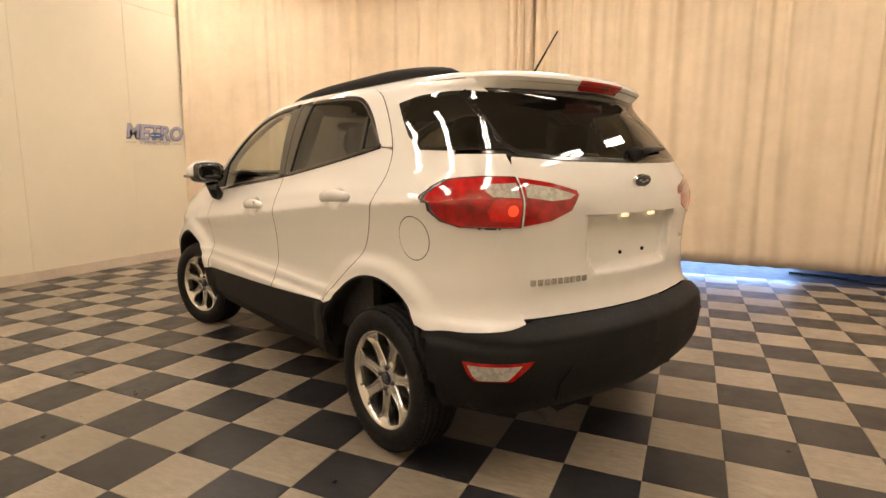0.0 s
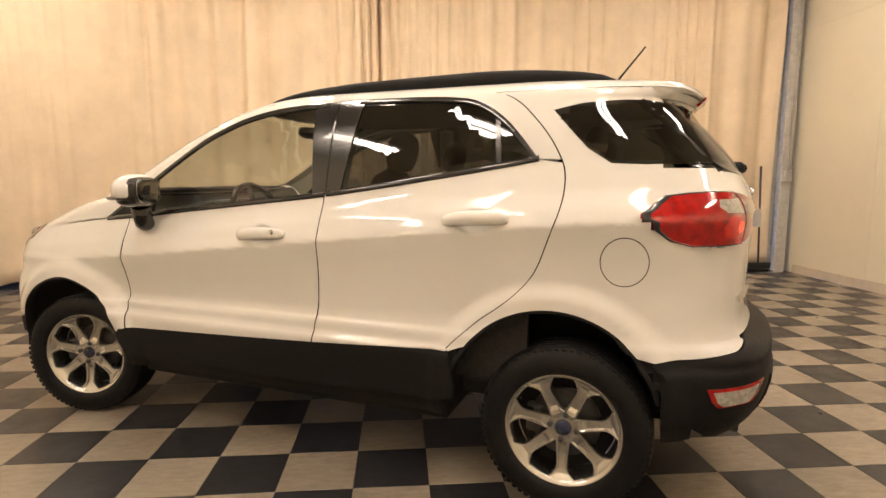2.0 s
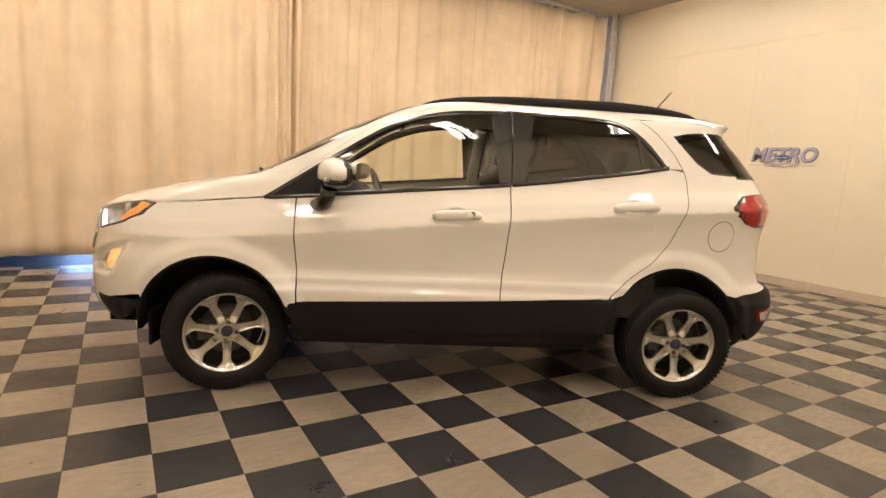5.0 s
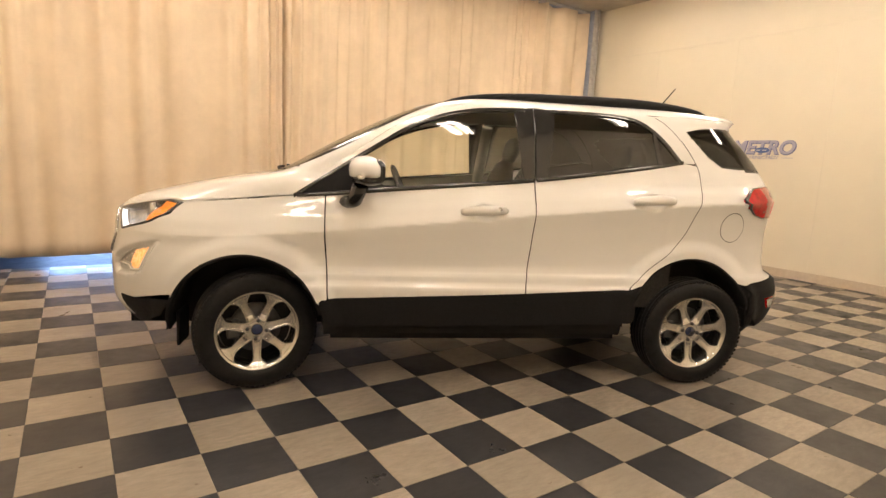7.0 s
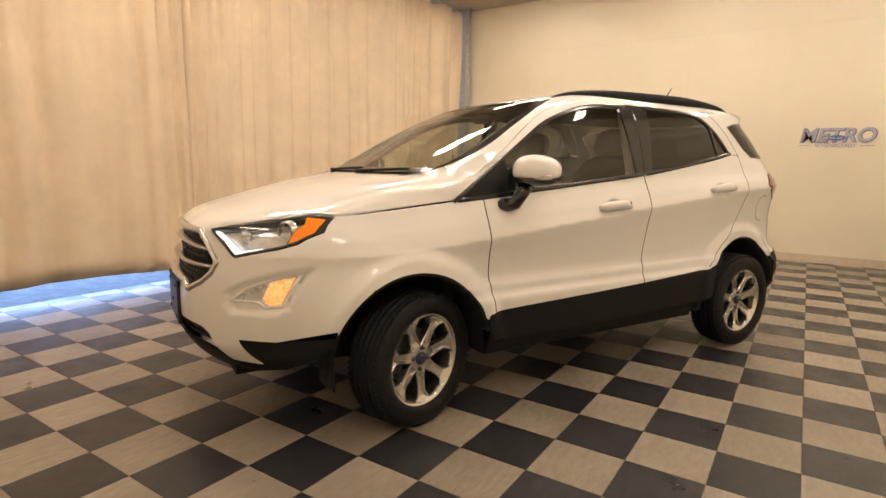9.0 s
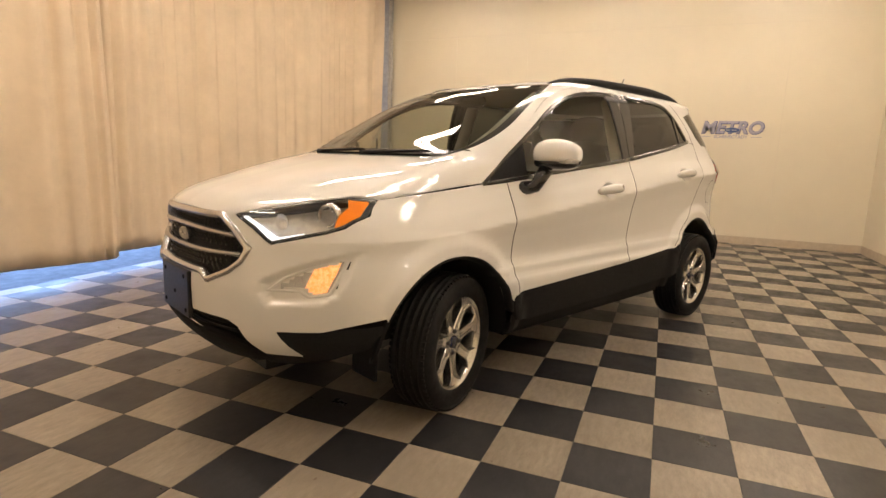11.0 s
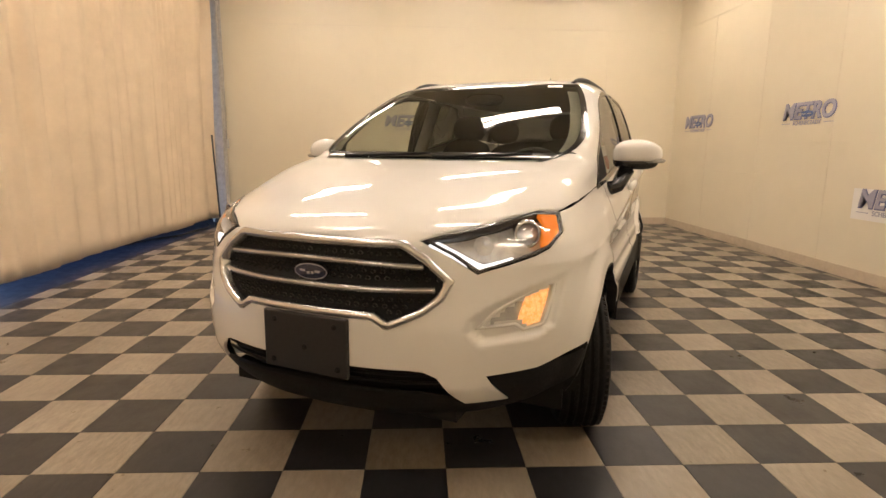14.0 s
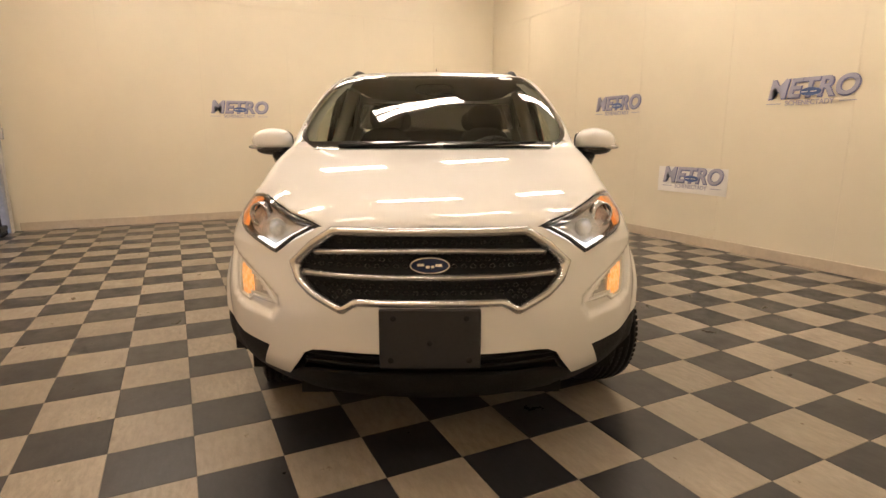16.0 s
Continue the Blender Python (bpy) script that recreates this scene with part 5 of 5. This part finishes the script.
# ---- wheels ----
def build_wheel():
    """Wheel at the origin; its outer face looks to +y."""
    wheel = new("wheel")
    R, w = 0.322, 0.100
    prof = [(0.213, 0.078), (0.222, 0.094), (0.245, 0.103), (0.270, 0.104), (0.290, 0.099), (0.305, 0.090), (0.314, 0.078)]
    grooves = [0.052, 0.018, -0.018, -0.052]
    pts = [(0.319, 0.072)]
    for g in grooves:
        pts += [(R, g + 0.008), (R - 0.009, g + 0.0045), (R - 0.009, g - 0.0045), (R, g - 0.008)]
    pts += [(0.319, -0.072)]
    full = prof + pts + [(r, -y) for r, y in prof[::-1]]
    tyre = part("tyre", lathe(full, 72), M_RUBBER, wheel, "black rubber tyre")
    bm = bmesh.new()
    for k in range(72):
        a = 2 * math.pi * k / 72
        for y0, y1 in ((0.060, 0.088), (-0.088, -0.060)):
            m = Matrix.Rotation(a, 4, "Y") @ Matrix.Translation((0, 0, 0))
            ym = (y0 + y1) / 2
            r = 0.3195 if abs(ym) < 0.07 else 0.3145
            box(bm, r - 0.008, r + 0.0015, y0, y1, -0.0085, 0.0085, m=m)
        box(bm, R - 0.008, R + 0.001, -0.008, 0.008, -0.010, 0.010, m=Matrix.Rotation(a + 0.03, 4, "Y"))
        for y in (0.034, -0.034):
            box(bm, R - 0.008, R + 0.001, y - 0.006, y + 0.006, -0.009, 0.009, m=Matrix.Rotation(a + 0.01, 4, "Y"))
    tagged(part("tread_block", bm, M_RUBBER, tyre), kind="stuff")
    rim_prof = [(0.190, -0.085), (0.194, 0.02), (0.199, 0.062), (0.204, 0.080), (0.214, 0.083), (0.221, 0.089), (0.2245, 0.085), (0.224, 0.070)]
    rim = part("rim", lathe(rim_prof, 64), M_ALLOY, wheel, "silver alloy rim with seven spokes")
    nsp = 7
    for k in range(nsp):
        a = 2 * math.pi * (k + 0.25) / nsp
        bm = bmesh.new()
        secs = []
        for t in np.linspace(0, 1, 12):
            r = 0.040 + (0.211 - 0.040) * t
            half = 0.020 + 0.010 * (1 - t) ** 2 + 0.062 * max(0.0, (t - 0.66) / 0.34) ** 1.7
            half = min(half, r * math.tan(math.pi / nsp) + 0.001)
            y = 0.056 + 0.026 * t - 0.006 * math.sin(math.pi * t)
            lip = min(0.008, half * 0.32)
            dish = 0.011 * step(0.12, 0.3, t) * (1 - step(0.80, 0.97, t))
            line = [(-half, y - 0.040), (-half, y - 0.006), (-half + lip * 0.4, y), (-half + lip, y), (-half + lip * 1.5, y - dish), (half - lip * 1.5, y - dish), (half - lip, y), (half - lip * 0.4, y), (half, y - 0.006), (half, y - 0.040)]
            secs.append([bm.verts.new((r, yy, x)) for x, yy in line])
        for s0, s1 in zip(secs, secs[1:]):
            for j in range(9):
                bm.faces.new((s0[j], s0[j + 1], s1[j + 1], s1[j]))
        bmesh.ops.recalc_face_normals(bm, faces=bm.faces[:])
        bmesh.ops.transform(bm, matrix=Matrix.Rotation(-a, 4, "Y"), verts=bm.verts[:])
        part("spoke", bm, M_ALLOY, rim)
    hub = part("hub", lathe([(0.001, 0.054), (0.036, 0.055), (0.056, 0.054), (0.066, 0.046), (0.070, 0.01)], 36), M_ALLOY, rim)
    part("centre_cap", lathe([(0.001, 0.064), (0.024, 0.064), (0.030, 0.060), (0.032, 0.046)], 28), M_BADGE, rim, "navy centre cap")
    for k in range(4):
        a = 2 * math.pi * (k + 0.1) / 4
        part("wheel_nut", lathe([(0.001, 0.066), (0.008, 0.065), (0.0115, 0.058), (0.012, 0.044)], 8, m=Matrix.Translation((0.050 * math.cos(a), 0, 0.050 * math.sin(a)))), M_DARKMETAL, rim)
    part("brake_disc", lathe([(0.06, 0.0), (0.135, 0.0), (0.135, -0.02), (0.06, -0.02)], 40), M_DARKMETAL, wheel, "dull brake disc")
    bm = bmesh.new()
    box(bm, 0.085, 0.150, -0.035, 0.018, -0.055, 0.055, 0.01)
    part("brake_caliper", bm, M_DARKMETAL, wheel)
    part("back_plate", lathe([(0.001, -0.03), (0.19, -0.03)], 32), M_LINER, wheel)
    return wheel


wheel = build_wheel()
wheel.parent = car
STEER = 17.0
places = [(0.0, 0.758, 0.314, 0.0, 0.0, 1), (2.492, 0.758, 0.314, STEER, 0.0, 1), (0.0, -0.758, 0.314, 180.0, 5.0, -1), (2.492, -0.758, 0.314, 180.0 + STEER, 70.0, -1)]
for k, (u, v, z, turn, roll, s) in enumerate(places):
    m = pose(u, v, z, 0, 0, turn) @ pose(0, 0, 0, 0, roll, 0)
    if k == 0:
        wheel.matrix_local = m @ Matrix.Diagonal((0.974, 0.974, 0.974, 1.0))
    else:
        copy_thing(wheel, m)


# ---- cabin ----
def seat(u, v, wide, parent):
    bm = blob(0.27, wide, 0.10, pose(u, v, 0.62), 3.0, 18)
    s_ = part("seat", bm, M_SEAT, parent, "charcoal cloth seat")
    part("seat_back", blob(0.075, wide * 0.95, 0.33, pose(u - 0.33, v, 0.95, 0, -16, 0), 3.0, 18), M_SEAT, s_)
    heads = (0,) if wide < 0.3 else (-0.36, 0.36)
    for h in heads:
        part("headrest", blob(0.045, 0.13, 0.095, pose(u - 0.455, v + h, 1.345, 0, -12, 0), 2.8, 16), M_SEAT, s_)
        for d in (-0.05, 0.05):
            part("headrest_post", tube([(u - 0.43, v + h + d, 1.2), (u - 0.45, v + h + d, 1.32)], 0.007, 6), M_DARKMETAL, s_)
    return s_


seat(1.30, 0.37, 0.24, car)
seat(1.30, -0.37, 0.24, car)
seat(0.42, 0.0, 0.60, car)
bm = bmesh.new()
box(bm, -0.05, 2.15, -0.66, 0.66, 0.34, 0.42)
part("cabin_floor", bm, M_SEAT, car)
bm = blob(0.28, 0.66, 0.17, pose(2.06, 0, 0.93, 0, 6, 0), 4.0, 24)
part("dashboard", bm, M_SEAT, car, "charcoal dashboard")
ring_pts = [(0.185 * math.cos(a), 0.185 * math.sin(a)) for a in np.linspace(0, 2 * math.pi, 33)]
m = pose(1.70, 0.36, 1.02, 0, -68, 0)
bm = tube([m @ Vector((x, y, 0)) for x, y in ring_pts], 0.015, 8)
for ang in (0, 180, 270):
    e = m @ Vector((0.17 * math.sin(radians(ang + 90)) , 0.17 * math.cos(radians(ang + 90)), 0))
    tube([m @ Vector((0, 0, -0.02)), e], 0.013, 6, bm)
blob(0.07, 0.07, 0.03, m @ pose(0, 0, -0.02), 2.5, 12, bm)
part("steering_wheel", bm, M_TRIM, car, "black steering wheel")
part("inner_mirror", blob(0.02, 0.12, 0.035, pose(1.60, 0.0, 1.485), 3.0, 14), M_TRIM, car, "black inner mirror")
for s in (1, -1):
    pts = [(u, s * (side_v(u, z) - 0.075), z) for u, z in ((1.02, 0.85), (1.015, 1.12), (0.985, 1.52))]
    part("inner_pillar", tube(pts, 0.045, 8), M_PILLAR_IN, car, "grey-beige inner pillar trim")
    bm = bmesh.new()
    box(bm, 0.15, 2.05, s * 0.755 - 0.02, s * 0.755 + 0.02, 0.45, 1.03)
    part("door_card", bm, M_SEAT, car)
part("windscreen_sticker", band([1.535, 1.553], lambda z: 0.60, lambda z: 0.72, 4, off=0.003), M_PAPER, car, "white paper sticker on the windscreen")
car.matrix_world = pose(-0.6895, 2.678, 0, 0, 0, 154.5)


# ---- signs, curtain, lamps ----
def wall_sign(m, board=None):
    """Raised letters over an oval badge and a line of small letters between two rules; m: +z out of the wall, x to the right."""
    sign = new("wall_sign")
    if board:
        boxed("board", -board[0] / 2, board[0] / 2, -board[1] / 2 - 0.01, board[1] / 2 - 0.01, 0.0, 0.004, M_PAPER, sign, label="white rectangular board")
    letters("METRO", 0.235, 0.002, M_SIGN_DARK, sign, pose(0.006, 0.035, 0.007), spacing=1.03, shear=0.18, bold=0.012)
    letters("METRO", 0.235, 0.002, M_SIGN, sign, pose(0, 0.041, 0.010), spacing=1.03, shear=0.18, bold=0.005)
    bm = bmesh.new()
    oval(bm, 0.095, 0.036, 0.003, pose(0.01, 0.01, 0.012))
    badge = part("badge", bm, M_SIGN_BLUE, sign, "blue oval badge")
    bm = bmesh.new()
    for s in (-1, 1):
        box(bm, s * 0.04 - 0.03, s * 0.04 + 0.025, 0.006, 0.014, 0.015, 0.017)
    part("badge_mark", bm, M_PAPER, badge)
    letters("SCHENECTADY", 0.062, 0.001, M_SIGN, sign, pose(0, -0.085, 0.006), name="small_lettering", bold=0.001)
    for s in (-1, 1):
        boxed("rule", s * 0.33 - 0.07, s * 0.33 + 0.07, -0.089, -0.082, 0.005, 0.007, M_SIGN, sign)
    sign.matrix_world = m
    return tagged(sign, "blue-grey lettered dealer sign on " + ("white board" if board else "cream wall"), "sign", group="wall signs")


def on_south(x, z):
    return Matrix.Translation((x, ROOM_S + 0.001, z)) @ Matrix(((-1, 0, 0, 0), (0, 0, 1, 0), (0, 1, 0, 0), (0, 0, 0, 1)))


def on_east(y, z):
    return Matrix.Translation((ROOM_E - 0.001, y, z)) @ Matrix(((0, 0, -1, 0), (-1, 0, 0, 0), (0, 1, 0, 0), (0, 0, 0, 1)))


def on_west(y, z):
    return Matrix.Translation((ROOM_W + 0.001, y, z)) @ Matrix(((0, 0, 1, 0), (1, 0, 0, 0), (0, 1, 0, 0), (0, 0, 0, 1)))


for m in (on_south(0.32, 1.60), on_south(-2.13, 1.60), on_south(2.66, 1.60), on_east(3.93, 1.60), on_east(1.37, 1.62), on_west(4.87, 1.56)):
    wall_sign(m)
wall_sign(on_south(-0.925, 0.735), board=(0.93, 0.29))


def curtain(name, path, seed, label, top=CEIL - 0.06):
    """A hanging cloth with pleats of uneven width; its hem sways."""
    rng = random.Random(seed)
    pts = [Vector((x, y, 0)) for x, y in path]
    segs = [(pts[i + 1] - pts[i]).length for i in range(len(pts) - 1)]
    total = sum(segs)

    def at(s):
        for i, d in enumerate(segs):
            if s <= d or i == len(segs) - 1:
                p, q = pts[max(i - 1, 0)], pts[min(i + 2, len(pts) - 1)]
                f = min(s / d, 1)
                a, b = pts[i], pts[i + 1]
                c = 0.5 * (2 * a + (b - p) * f + (2 * p - 5 * a + 4 * b - q) * f * f + (3 * a - p - 3 * b + q) * f ** 3)
                t = (b - a).normalized()
                return c, Vector((t.y, -t.x, 0))
            s -= d
    nx, nz = int(total / 0.014), 26
    phase, freq, amp, ph = [], 0.0, [], 0.0
    w = 0.16
    for i in range(nx + 1):
        s = total * i / nx
        w_now = 0.13 + 0.42 * max(0.0, 0.42 + noise.noise((s * 1.1, seed * 3.1, 0)))
        ph += (total / nx) / w_now * 2 * math.pi
        phase.append(ph)
        gather = max(0.0, 1 - (total - s) / 0.35) + (max(0.0, 1 - s / 0.7) if seed == 2 else 0.0)
        amp.append((0.011 + 0.060 * max(0.0, 0.42 + noise.noise((s * 0.9, seed * 7.7, 4.0)))) * (1 + 1.6 * gather))
    verts, faces = [], []
    for j in range(nz + 1):
        f = j / nz
        for i in range(nx + 1):
            s = total * i / nx
            c, nrm = at(s)
            soft = 0.65 + 0.5 * f
            lean = noise.noise((s * 1.1, f * 1.7, seed * 2.0)) * 0.05 * (1 - 0.6 * f) + noise.noise((s * 5, f * 3.0, seed)) * 0.010 + noise.noise((s * 14, f * 1.2, seed)) * 0.005
            wav = math.sin(phase[i] + 0.8 * noise.noise((s * 2, f * 2.2, seed * 1.3))) * amp[i] * soft + lean
            wav += 0.35 * amp[i] * math.sin(2.3 * phase[i] + 1.0) * f
            hem = 0.10 + 0.025 * noise.noise((s * 0.9, seed, 9.0)) + 0.006 * math.sin(phase[i])
            z = hem + (top - hem) * f
            p = c + nrm * wav
            verts.append((p.x, p.y, z))
    for j in range(nz):
        for i in range(nx):
            a = j * (nx + 1) + i
            faces.append((a, a + 1, a + nx + 2, a + nx + 1))
    ob = part(name, mesh_from(name, verts, faces, True), M_CURTAIN)
    mod = ob.modifiers.new("thickness", "SOLIDIFY")
    mod.thickness = 0.003
    return tagged(ob, label, "curtain", group="studio curtains")


curtain("curtain", [(-6.02, 5.30), (-5.98, 5.7), (-5.85, 6.2), (-5.45, 6.62), (-4.8, 6.88), (-4.0, 6.97), (-3.0, 6.98), (-2.3, 6.93), (-1.98, 6.92), (-1.90, 7.0), (-2.0, 7.08)], 1, "long cream cloth curtain hanging in soft pleats")
curtain("curtain", [(-2.15, 7.10), (-1.2, 7.08), (0.0, 7.06), (1.2, 7.04), (2.3, 7.0), (3.26, 6.95)], 2, "long cream cloth curtain hanging beside a steel column")
rail = bmesh.new()
box(rail, -6.0, 3.4, 6.98, 7.03, CEIL - 0.05, CEIL)
structure(part("curtain_track", rail, M_STEEL), "grey steel curtain track under the ceiling", "rail")


def ceiling_lamp(x, y, rot):
    lamp = new("ceiling_lamp")
    bm = bmesh.new()
    box(bm, -0.62, 0.62, -0.16, 0.16, 0.02, 0.09, 0.006)
    part("housing", bm, M_PAPER, lamp)
    for s in (-1, 1):
        bm = bmesh.new()
        box(bm, -0.60, 0.60, s * 0.075 - 0.045, s * 0.075 + 0.045, 0.0, 0.019)
        part("diffuser", bm, M_DIFFUSER, lamp, "glowing white lamp diffuser")
    lamp.matrix_world = pose(x, y, CEIL - 0.09, 0, 0, rot)
    return tagged(lamp, "white twin-tube ceiling lamp, switched on", "ceiling lamp", group="ceiling lamps")


for x, y in ((-5.0, 0.7), (-5.0, 5.4), (-2.9, 0.7), (-2.9, 3.0), (-2.9, 5.4), (-0.8, 0.7), (-0.8, 3.0), (-0.8, 5.4), (1.9, 0.7), (1.9, 3.0), (1.9, 5.4)):
    ceiling_lamp(x, y, 90)

# daylight in the open bay door behind the curtain
day = new("bay_door_daylight", bpy.data.lights.new("bay_door_daylight", "AREA"))
day.data.shape, day.data.size, day.data.size_y, day.data.energy, day.data.color = "RECTANGLE", 6.0, 0.9, 230, (0.34, 0.54, 1.0)
day.matrix_world = look((-1.4, 9.6, 0.50), (-1.4, 6.0, 0.45))

# steel column in the corner
col = new("steel_column")
bm = bmesh.new()
box(bm, 3.28, 3.42, 6.80, 6.815, 0.0, CEIL, 0.002)
part("flange", bm, M_STEEL, col)
bm = bmesh.new()
box(bm, 3.28, 3.42, 6.985, 7.0, 0.0, CEIL, 0.002)
part("flange", bm, M_STEEL, col)
bm = bmesh.new()
box(bm, 3.345, 3.355, 6.815, 6.985, 0.0, CEIL)
part("web", bm, M_STEEL, col)
tagged(col, "grey steel wide-flange column beside the curtain", "column", kind="structure")

# broom, junction box and cable by the column
broom = new("broom")
part("pole", tube([(3.10, 6.86, 0.10), (3.07, 6.90, 1.38)], 0.013, 10), material("dark_painted_pole", (0.06, 0.055, 0.055), 0.4, grain=(20, 0.8)), broom, "dark pole")
bm = bmesh.new()
box(bm, 2.94, 3.26, 6.83, 6.89, 0.06, 0.12, 0.012)
part("head", bm, M_BLACK, broom, "black broom head")
bm = bmesh.new()
for k in range(16):
    for j in range(3):
        x = 2.955 + k * 0.0195
        tube([(x, 6.842 + j * 0.018, 0.065), (x + 0.004 * math.sin(k * 3.1 + j), 6.838 + j * 0.022, 0.0)], 0.006, 5, bm)
tagged(part("bristle", bm, M_BLACK, broom), kind="stuff")
tagged(broom, "dark-handled push broom leaning beside the curtain", "broom")
jb = bmesh.new()
box(jb, 3.30, 3.40, 6.755, 6.80, 1.18, 1.32, 0.006)
tagged(part("junction_box", jb, M_STEEL), "grey electrical junction box on the column", "electrical box")
bm = tube([(3.36, 6.778, 1.32), (3.36, 6.778, 2.6), (3.36, 6.778, CEIL)], 0.012, 8)
tagged(part("conduit", bm, M_STEEL), "thin grey steel conduit above the box", "conduit")
pts = smooth_line([(1.2, 7.35), (1.6, 7.25), (1.95, 7.02), (2.35, 7.0), (2.7, 6.93), (2.95, 6.97), (3.2, 7.1)], 6)
tagged(part("cable", tube([(x, y, 0.012 if y < 6.86 else 0.010) for x, y in pts], 0.012, 8), M_BLACK), "black rubber cable lying under the curtain", "cable")

# ---- floor tiles ----
def tile_mesh(name, mat_):
    g, b, z = 0.0007, 0.0012, 0.0
    a = TILE / 2 - g
    verts = [(sx * (a - b), sy * (a - b), z) for sx, sy in ((-1, -1), (1, -1), (1, 1), (-1, 1))]
    verts += [(sx * a, sy * a, z - 0.0012) for sx, sy in ((-1, -1), (1, -1), (1, 1), (-1, 1))]
    verts += [(sx * a, sy * a, z - 0.0034) for sx, sy in ((-1, -1), (1, -1), (1, 1), (-1, 1))]
    faces = [(0, 1, 2, 3)] + [(4 + k, 4 + (k + 1) % 4, (k + 1) % 4, k) for k in range(4)] + [(8 + k, 8 + (k + 1) % 4, 4 + (k + 1) % 4, 4 + k) for k in range(4)]
    me = mesh_from(name, verts, faces)
    me.materials.append(mat_)
    return me


bed = boxed("floor", ROOM_W, ROOM_E, ROOM_S, 6.86, -0.0036, -0.003, M_GROUT)
structure(bed, "worn checkered vinyl tile floor, black and beige", "floor")
TILE_MESH = {0: tile_mesh("tile_beige", M_TILE_L), 1: tile_mesh("tile_black", M_TILE_D)}
far = {0: ([], []), 1: ([], [])}
for i in range(-20, 12):
    for j in range(-2, 23):
        x0, x1, y0, y1 = max(i * TILE, ROOM_W), min((i + 1) * TILE, ROOM_E), max(j * TILE, ROOM_S), min((j + 1) * TILE, 6.858)
        if x1 - x0 < 0.02 or y1 - y0 < 0.02:
            continue
        odd = (i + j) % 2
        if -16 <= i <= 3 and 1 <= j <= 15:
            ob = new("tile", TILE_MESH[odd])
            ob.parent = bed
            ob.location = ((i + 0.5) * TILE, (j + 0.5) * TILE, 0.0003 * noise.noise((i * 1.7, j * 2.3, 0)))
            continue
        vs, fs = far[odd]
        g, b, n0 = 0.0007, 0.0012, len(vs)
        for inset, z in ((g + b, 0.0), (g, -0.0012), (g, -0.0034)):
            vs += [(x0 + inset, y0 + inset, z), (x1 - inset, y0 + inset, z), (x1 - inset, y1 - inset, z), (x0 + inset, y1 - inset, z)]
        fs.append((n0, n0 + 1, n0 + 2, n0 + 3))
        for r in (4, 8):
            fs += [(n0 + r + k, n0 + r + (k + 1) % 4, n0 + r - 4 + (k + 1) % 4, n0 + r - 4 + k) for k in range(4)]
for odd in (0, 1):
    ob = part("far_tiles", mesh_from("far_tiles", *far[odd]), (M_TILE_LI, M_TILE_DI)[odd], bed)
    tagged(ob, kind="stuff")
